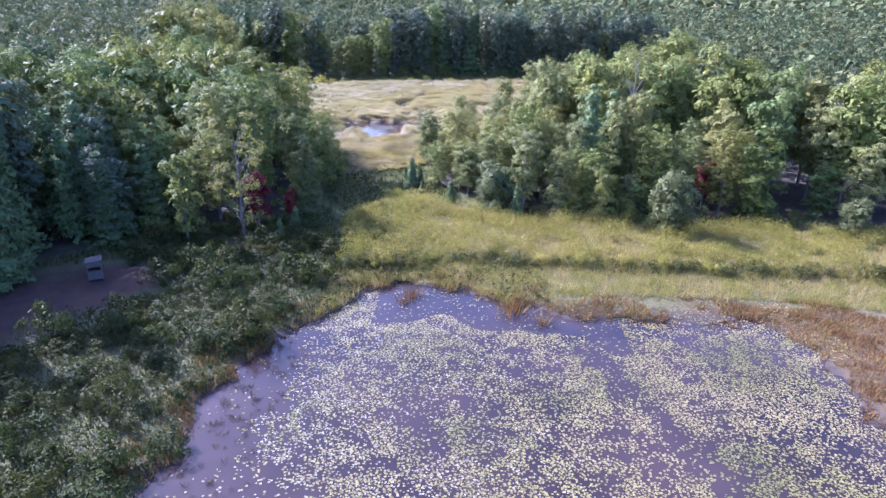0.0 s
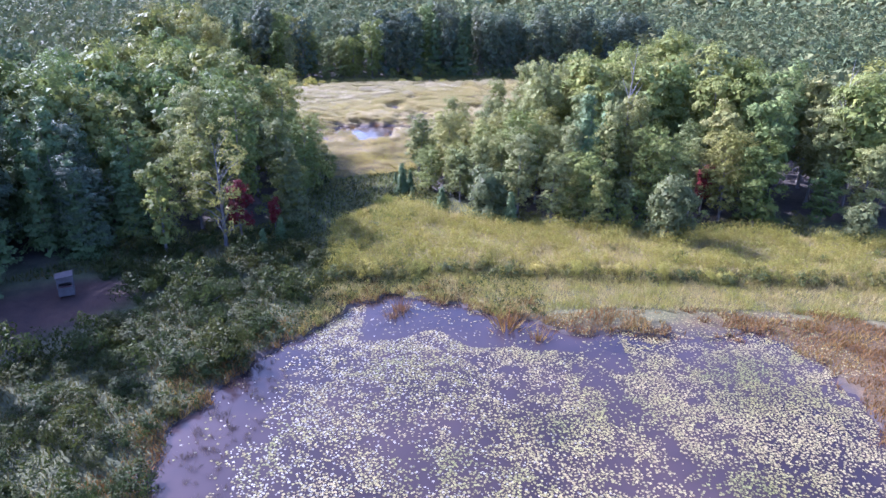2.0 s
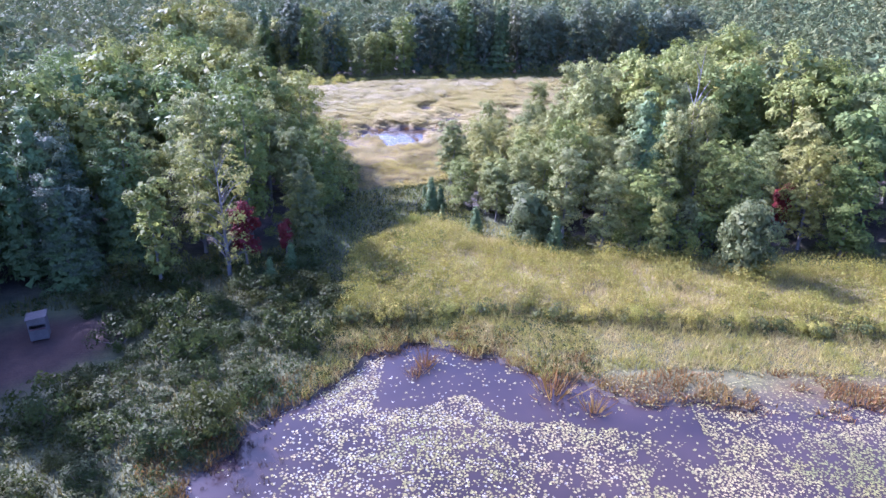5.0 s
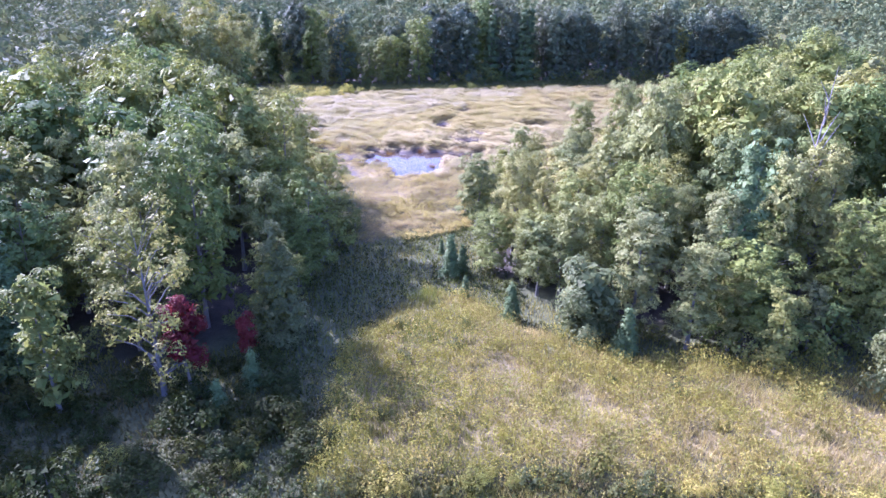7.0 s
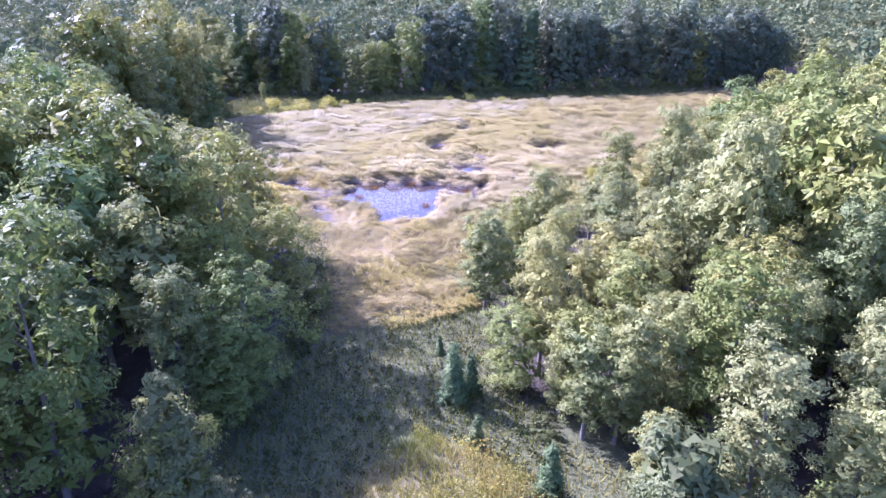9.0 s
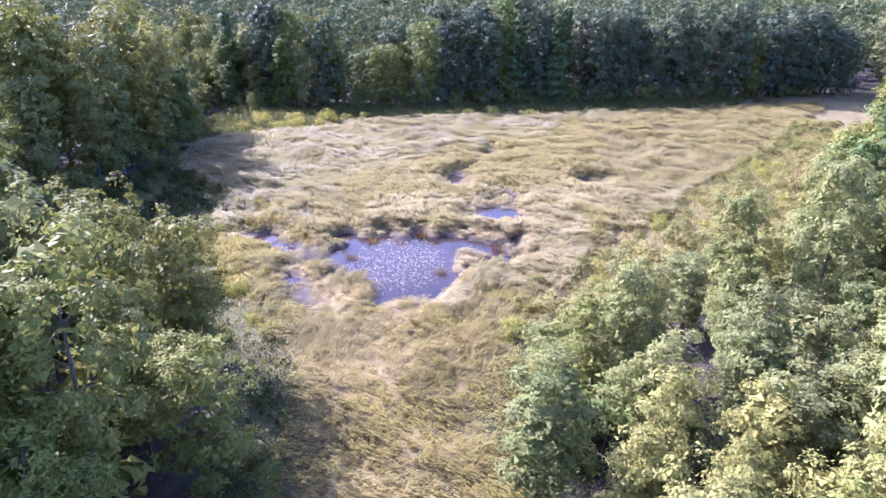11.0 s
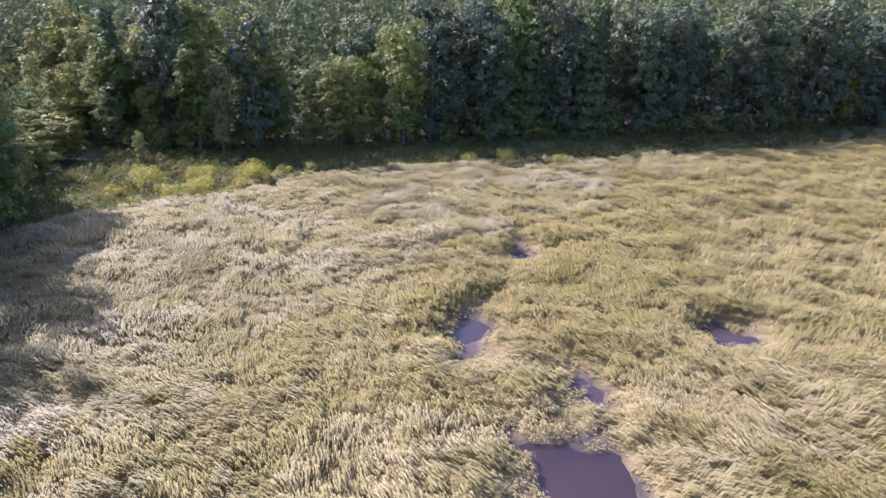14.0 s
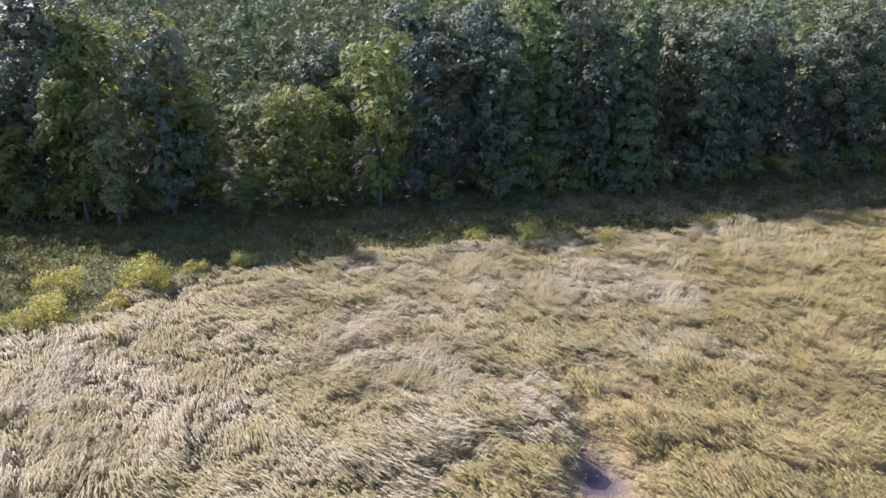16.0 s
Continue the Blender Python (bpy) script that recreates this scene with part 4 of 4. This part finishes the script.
    m = (np.maximum(sdist(RUSSET, x, y), 1.1 - np.abs(d + 1)) + (vnoise(x, y, 2.5, 9) - .5) * 3 > 0) & (d < np.where((sdist(RUSSET, x, y) > 0) & (vnoise(x, y, 1.5, 46) > .54), 2.8, .35)) & (sdist(BAND, x, y) < .5) & clumped(x, y, 1.6, 44, .31)
    make_blades("sedge", x[m], y[m], .16 + .42 * vnoise(x[m], y[m], 1.2, 45), 0.04, M_SEDGE, "russet and tan sedge round the pond margin", .6, None, 8, "sedge")


def make_forbs(name, x, y, size, each, leaf, mat, label, seed):
    """Low leafy herbs in rounded clumps, too many to count."""
    r = rng_for(seed)
    n = len(x)
    z = ground_z(x, y)
    s = size * (0.5 + 0.9 * vnoise(x, y, 2.4, seed)) * r.uniform(.6, 1.3, n)
    off = r.normal(size=(n, each, 3)) + np.array([0, 0, .5])
    off /= np.linalg.norm(off, axis=2)[:, :, None]
    P = np.stack([x, y, z + s * .55], 1)[:, None] + off * (s[:, None, None] * r.uniform(.4, 1.05, (n, each, 1)) * np.array([.8, .8, .75]))
    N = off * .8 + r.normal(size=off.shape) * .35
    N /= np.linalg.norm(N, axis=2)[:, :, None]
    V, Fc = leaf_tris(r, P.reshape(-1, 3), N.reshape(-1, 3), leaf)
    tint = np.repeat((vnoise(x, y, 1.6, seed + 9) * .7 + r.uniform(0, .3, n)) % 1, each * 3)
    tagged(new(name, fast_mesh(name, V, Fc, mat, tint)), label, "herbs", kind="stuff")


def plant_forbs():
    x, y = scatter(-12, 48, 49, 72, 0.6, 81)
    m = (sdist(BAND, x, y) > .2) & (vnoise(x, y, 1.9, 82) > .33) & (x < 10 + .7 * y)
    make_forbs("field_herbs", x[m], y[m], 1.15, 84, 0.052, M_FIELDHERB, "yellow-green goldenrod and herbs in the sunny field", 83)
    x, y = scatter(-37, 8, 16, 100, 0.66, 85)
    m = (sdist(WOOD_LEFT, x, y) < 1) & (sdist(WOOD_RIGHT, x, y) < 4) & (sdist(MEADOW, x, y) < 0) & (sdist(BAND, x, y) < 0) & (water_depth(x, y) < -.3) & (sdist(CLEARING, x, y) < -.8) & (vnoise(x, y, 2.2, 86) > .3)
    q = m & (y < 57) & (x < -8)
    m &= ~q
    # both herb beds take the leaf colour that has shade painted in
    make_forbs("bank_herbs", x[q], y[q], 0.48, 20, 0.085, M_SHADE_LEAF, "green herbs on the pond bank, leaf colour darkened for its shade", 86)
    make_forbs("gap_herbs", x[m], y[m], 0.48, 24, 0.07, M_SHADE_LEAF, "rank green herbs in the gap between the woods, leaf colour darkened for shade", 87)
    x, y = scatter(-9, 46, 42, 52, 0.62, 97)
    m = (sdist(BAND, x, y) < .3) & (sdist(RUSSET, x, y) < .8 * vnoise(x, y, 2, 4)) & (water_depth(x, y) < -.5) & (vnoise(x, y, 1.7, 98) > .42)
    make_forbs("shore_herbs", x[m], y[m], 0.42, 34, 0.042, M_FIELDHERB, "low yellow-green herbs between field and pond", 99)
    x, y = scatter(-56, 50, 152, 205, 0.8, 93)
    m = (sdist(WOOD_FAR, x, y) < 1) & (sdist(MEADOW, x, y) < .6) & (sdist(WOOD_LEFT, x, y) < 0) & (sdist(WOOD_RIGHT, x, y) < 0) & (x < .66 * (y - 128) - 2)
    make_forbs("wood_edge_herbs", x[m], y[m], 0.75, 20, 0.10, M_SHRUB, "low green herbs and seedlings before the far wood", 95)
    x, y = scatter(-2, 46, 98, 176, 0.8, 89)
    m = (sdist(WOOD_RIGHT, x, y) < 1) & (sdist(MEADOW, x, y) < 2 * vnoise(x, y, 3, 3)) & (x > 1) & (x < 13 + .6 * (y - 83)) & (vnoise(x, y, 2.2, 90) > .25)
    make_forbs("margin_herbs", x[m], y[m], 0.6, 22, 0.085, M_YELLOW, "pale yellow-green herbs along the meadow margin", 91)


plant_forbs()
plant_grass()


# ---- floating leaves ----
def make_pads(name, x, y, size, seed, label, mat=None):
    """Round floating leaves with a notch, slightly dished and tilted."""
    r = rng_for(seed)
    n, k = len(x), 6
    a0 = r.uniform(0, 2 * np.pi, n)
    rad = size * r.uniform(.55, 1.25, n)
    ang = a0[:, None] + np.linspace(0.25, 2 * np.pi - 0.25, k)[None]
    tx, ty = r.normal(size=n) * .10, r.normal(size=n) * .10
    rx, ry = rad[:, None] * np.cos(ang), rad[:, None] * np.sin(ang)
    rz = 0.02 + np.abs(rx * tx[:, None] + ry * ty[:, None])
    base = np.maximum(ground_z(x, y), 0)[:, None]
    V = np.concatenate([np.stack([x, y, base[:, 0] + .012], 1)[:, None], np.stack([x[:, None] + rx, y[:, None] + ry, rz + base], 2)], 1).reshape(-1, 3)
    b = np.arange(n)[:, None] * (k + 1)
    Fc = np.concatenate([b + np.array([0, i + 1, i + 2]) for i in range(k - 1)], 0)
    tint = np.repeat(vnoise(x, y, 5, seed) * .999, k + 1)
    tagged(new(name, fast_mesh(name, V, Fc, mat or M_PAD, tint)), label, "lily pads", kind="stuff")


def float_leaves():
    r = rng_for(23)
    x, y = scatter(-14, 28, 17, 47, 0.138, 71)
    d = water_depth(x, y)
    dens = 0.52 + 1.1 * (vnoise(x, y, .8, 14) - .35) + .5 * (vnoise(x, y, 4.5, 12) - .5)
    dens *= np.clip((x + 10.6 + (vnoise(x, y, 4, 2) - .5) * 4) / 3, 0.05, 1)                             # open water by the west bank
    dens *= np.where((y > 41.5 + (vnoise(x, y, 3, 3) - .5) * 3 - np.clip(x - 3, 0, 9) * .35) & (x > -5) & (x < 13), .10, 1)        # the open bay
    chan = np.abs(x - (9.8 + (39 - y) * 0.30)) - .3 - 1.5 * (vnoise(x, y, 2.2, 6) - .3)
    dens *= np.clip(0.35 + chan * 0.7, 0.30, 1)
    shoal = (sdist(RUSSET, x, y) > 0) & (d < .2) & (y > 37) & (vnoise(x, y, 2.5, 77) > .32)
    m = ((d > 0.1) & (r.random(len(x)) < dens)) | (shoal & (r.random(len(x)) < .35))
    old = m & ~shoal & (r.random(len(x)) < .36 - .02 * (x + 8))
    make_pads("lily_pads", x[m & ~old], y[m & ~old], 0.070, 24, "yellow-green lily pads crowding the pond")
    make_pads("lily_pads", x[old], y[old], 0.066, 28, "bleached pale lily pads crowding the pond", M_PALE_PAD)
    x, y = scatter(-19, -1, 103, 119, 0.13, 73)
    core = np.hypot((x + 12.2) / 3.3, (y - 112.0) / 5.0)
    m = (water_depth(x, y) > .2) & (r.random(len(x)) < np.clip(1.3 - core, 0, .38))
    make_pads("lily_pads", x[m], y[m], 0.056, 26, "small pale lily pads gathered in the meadow pool", M_PALE_PAD)


float_leaves()


# ---- single trees that stand out at the wood's edge ----
def make_heroes():
    sparse = make_tree("birch_tree", 301, 10.5, 2.5, 1.0, "column", 96, 38, 0.085, 0.42, M_BIRCH, M_PALE_BARK, "half-bare birch with sparse yellowing leaves at the bank", 40, 0)
    stand(sparse, -18.9, 57.2, 1.12, 20)
    slim = make_tree("birch_tree", 302, 8.6, 1.5, 1.2, "column", 64, 34, 0.085, 0.42, M_BIRCH, M_PALE_BARK, "small yellow-green birch before the dark wood", 8, 300)
    stand(slim, -23.3, 54.7, 1.0, 0)
    stand(slim, 15.8, 61.6, 0.68, 130)
    red = make_tree("maple_tree", 303, 6.0, 1.0, 2.2, "round", 46, 44, 0.09, 0.36, M_RED, M_BARK, "young maple with deep red autumn leaves", 8, 150)
    stand(red, -17.5, 57.6, 1.0, 0)
    stand(red, -15.2, 60.5, 0.6, 90)
    stand(red, 28.5, 68.5, 0.9, 40)
    young = make_tree("pine_tree", 306, 8.6, 2.3, 0.3, "cone", 150, 46, 0.085, 0.42, M_WILLOW, M_BARK, "young grey-green pine beside the grassy gap", 10, 400)
    stand(young, -14.3, 64.0, 1.0, 30)
    bush = make_tree("willow_tree", 304, 5.6, 2.3, 0.2, "round", 90, 50, 0.105, 0.55, M_WILLOW, M_BARK, "rounded grey-green willow at the foot of the clump", 8, 420)
    stand(bush, 5.4, 65.6, 1.0, 0)
    stand(bush, 21.8, 59.2, 0.95, 80, 1.15)
    stand(bush, 40.0, 59.5, 0.7, 180)
    stand(NEAR_PINE[0], 15.6, 69.4, 1.0, 40, 1.03)
    stand(NEAR_PINE[0], 18.4, 72.0, 0.95, 140, 1.0)
    stand(NEAR_BROAD[0], 13.6, 83.5, 1.12, 40, 1.0)
    for x, y, s in ((-18.6, 51.2, 1.0), (-12.3, 51.6, .9), (-9.6, 48.4, 1.1), (-10.2, 46.8, .9)):
        stand(GOLDS[int(s * 10) % 3], x, y, s * .8, x * 30, 1.0)
    for x, y, s in ((-41.9, 163.4, 1.25), (-37.1, 165.6, 1.1), (-33.2, 168.6, 1.15), (-29.2, 168.2, 1.15), (-37.3, 159.9, .95), (-32.7, 163.6, 1.0), (-35.4, 161.2, 1.1), (-40.1, 157.4, .9), (-36.5, 163.2, .8), (-32.0, 166.6, 1.25), (-39.2, 161.2, 1.05), (-43.5, 160.0, 1.0), (-30.6, 165.6, .7), (-26.6, 170.2, .8), (-5.5, 176.6, 1.1), (-9.6, 176.4, .8), (-3.0, 176.3, .7), (0.8, 177.1, .8)):
        stand(GOLDS[int(s * 20) % 3], x, y, s * 1.22, x * 30, .95)
    for x, y, s, t, kind in ((-53.3, 179.5, .92, 1.0, EDGE_ASPEN), (-58.5, 178.5, .9, 1.05, EDGE_BROAD), (-48.6, 180.0, .78, .95, EDGE_BROAD), (-56.0, 182.5, .92, 1.1, EDGE_ASPEN), (-46.2, 171.5, .36, 1.0, EDGE_ASPEN), (-39.5, 178.2, .7, 1.15, EDGE_ASPEN)):
        stand(kind[int(-x * 7) % 3], x, y, s, x * 37, t)
    # a dead tree whose bare limbs rise over the canopy
    r = rng_for(305)
    paths = [[((0, 0, -.1), .14), ((.2, .1, 6), .10), ((.1, .3, 11), .06), ((.3, .2, 16.2), .015)]]
    for k in range(12):
        z, a, ln = r.uniform(8, 14.5), r.uniform(0, 6.28), r.uniform(1.2, 2.6)
        p = np.array([.2, .2, z])
        q = p + np.array([math.cos(a) * ln * .6, math.sin(a) * ln * .6, ln * .9])
        paths.append([(p, .04), ((p + q) / 2 + np.array([0, 0, .1]), .03), (q, .01)])
    TV, TF = tubes([[(np.array(p, float), w) for p, w in t] for t in paths], 5)
    dead = tagged(new("dead_tree"), "dead tree with bleached bare limbs above the crowns", "tree", "trees of the wood")
    part("trunk", fast_mesh("trunk", TV, TF, M_DEAD, smooth=True), dead)
    dead["spare"] = 1
    stand(dead, 20.3, 71.5, 1.06, 0)
    stand(dead, 44.0, 72.0, 0.95, 100)
    stand(dead, 25.0, 62.8, 0.2, 160, 1.0)


make_heroes()


# ---- the hunting blind in the shaded clearing ----
def box(bm, x0, x1, y0, y1, z0, z1, lift=0.0):
    """A box; lift raises the top at its high-x side."""
    v = [bm.verts.new(p) for p in ((x0, y0, z0), (x1, y0, z0), (x1, y1, z0), (x0, y1, z0), (x0, y0, z1), (x1, y0, z1 + lift), (x1, y1, z1 + lift), (x0, y1, z1))]
    for f in ((3, 2, 1, 0), (4, 5, 6, 7), (0, 1, 5, 4), (1, 2, 6, 5), (2, 3, 7, 6), (3, 0, 4, 7)):
        bm.faces.new([v[i] for i in f])


def box_part(name, parent, mat, boxes, label=""):
    bm = bmesh.new()
    for b in boxes:
        box(bm, *b)
    bmesh.ops.bevel(bm, geom=bm.edges[:], offset=0.008, segments=1, affect="EDGES")
    me = bpy.data.meshes.new(name)
    bm.to_mesh(me)
    bm.free()
    me.materials.append(mat)
    return part(name, me, parent, label)


def make_blind():
    white = rough_material("weathered_white_board", [(0.3, (0.07, 0.06, 0.055)), (0.7, (0.125, 0.11, 0.10))], 1.5, 12, 0.8, 0.2)
    dark = rough_material("stained_dark_wood", [(0.3, (0.06, 0.025, 0.022)), (0.7, (0.13, 0.055, 0.045))], 3, 15, 0.85, 0.3)
    root = tagged(new("hunting_blind"), "small weathered white box blind with a dark slit window", "hunting blind")
    w, d, h = 1.25, 1.2, 1.85
    box_part("wall_panel", root, white, [(-w / 2, w / 2, -d / 2, -d / 2 + .03, .1, 1.05), (-w / 2, w / 2, -d / 2, -d / 2 + .03, 1.38, h), (-w / 2, -w / 2 + .12, -d / 2, -d / 2 + .03, 1.05, 1.38), (w / 2 - .12, w / 2, -d / 2, -d / 2 + .03, 1.05, 1.38)], "white front board with a slit window")
    box_part("wall_panel", root, white, [(-w / 2, w / 2, d / 2 - .03, d / 2, .1, h)])
    box_part("wall_panel", root, white, [(-w / 2, -w / 2 + .03, -d / 2 + .032, d / 2 - .032, .1, h)])
    box_part("wall_panel", root, white, [(w / 2 - .03, w / 2, -d / 2 + .032, d / 2 - .032, .1, h)])
    box_part("roof", root, white, [(-w / 2 - .08, w / 2 + .08, -d / 2 - .12, d / 2 + .08, h + .003, h + .05, .12)])
    box_part("window_shelf", root, dark, [(-w / 2 + .1, w / 2 - .1, -d / 2 - .10, -d / 2 + .10, 1.0, 1.045)], "dark red-brown sill board")
    box_part("floor_panel", root, dark, [(-w / 2 + .04, w / 2 - .04, -d / 2 + .04, d / 2 - .04, .1, .14)])
    for x in (-w / 2 + .06, w / 2 - .06):
        for y in (-d / 2 + .08, d / 2 - .08):
            box_part("leg", root, dark, [(x - .04, x + .04, y - .04, y + .04, -.4, .1)])
    z = height_at(-27.6, 46.6)
    root.matrix_basis = pose(-27.6, 46.6, z + .05, 0, 0, 28) @ Matrix.Diagonal((.85, .85, .85, 1))


make_blind()


# ---- tussocks standing in the water ----
def make_tussocks():
    r = rng_for(401)
    spots = [(-2.4, 45.6, .9), (5.3, 43.3, 1.3), (-2.9, 44.6, .6), (7.4, 41.6, .8)]
    spots += [(-11.0 + r.normal() * .9 + max(0, y - 33) * .3, y, r.uniform(.15, .36)) for y in r.uniform(19, 38, 130)]
    spots += [(-6.8, 113.8, .9), (-4.2, 115.3, .8), (-16.2, 112.5, .6), (-13.2, 106.6, .5), (-8.6, 110.2, .6), (-5.6, 118.6, .9), (-15, 116.2, .6), (-10.9, 118.0, .7)]
    for i, (x, y, s) in enumerate(spots):
        n = 70 if s > .5 else 24
        k = r.normal(size=(n, 2)) * 0.16
        lean = k / .16 * 0.35
        h = r.uniform(.5, 1.0, n)
        p0 = np.stack([k[:, 0], k[:, 1], np.full(n, -.3)], 1)
        p1 = p0 + np.stack([lean[:, 0] * h, lean[:, 1] * h, h + .25], 1)
        w = r.uniform(0, 3.14, n)
        sd = np.stack([np.cos(w), np.sin(w), 0 * w], 1) * .022
        V = np.stack([p0 - sd, p0 + sd, p1 + sd * .4, p1 - sd * .4], 1).reshape(-1, 3)
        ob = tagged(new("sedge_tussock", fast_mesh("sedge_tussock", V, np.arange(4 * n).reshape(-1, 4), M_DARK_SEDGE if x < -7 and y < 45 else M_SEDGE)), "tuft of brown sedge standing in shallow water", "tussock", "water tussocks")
        ob.matrix_basis = pose(x, y, 0, 0, 0, r.uniform(0, 360)) @ Matrix.Diagonal((s * 1.5, s * 1.5, s, 1))


make_tussocks()


# templates that found no place
for ob in [o for o in bpy.data.objects if o.get("spare")]:
    for piece in (*ob.children, ob):
        bpy.data.objects.remove(piece)
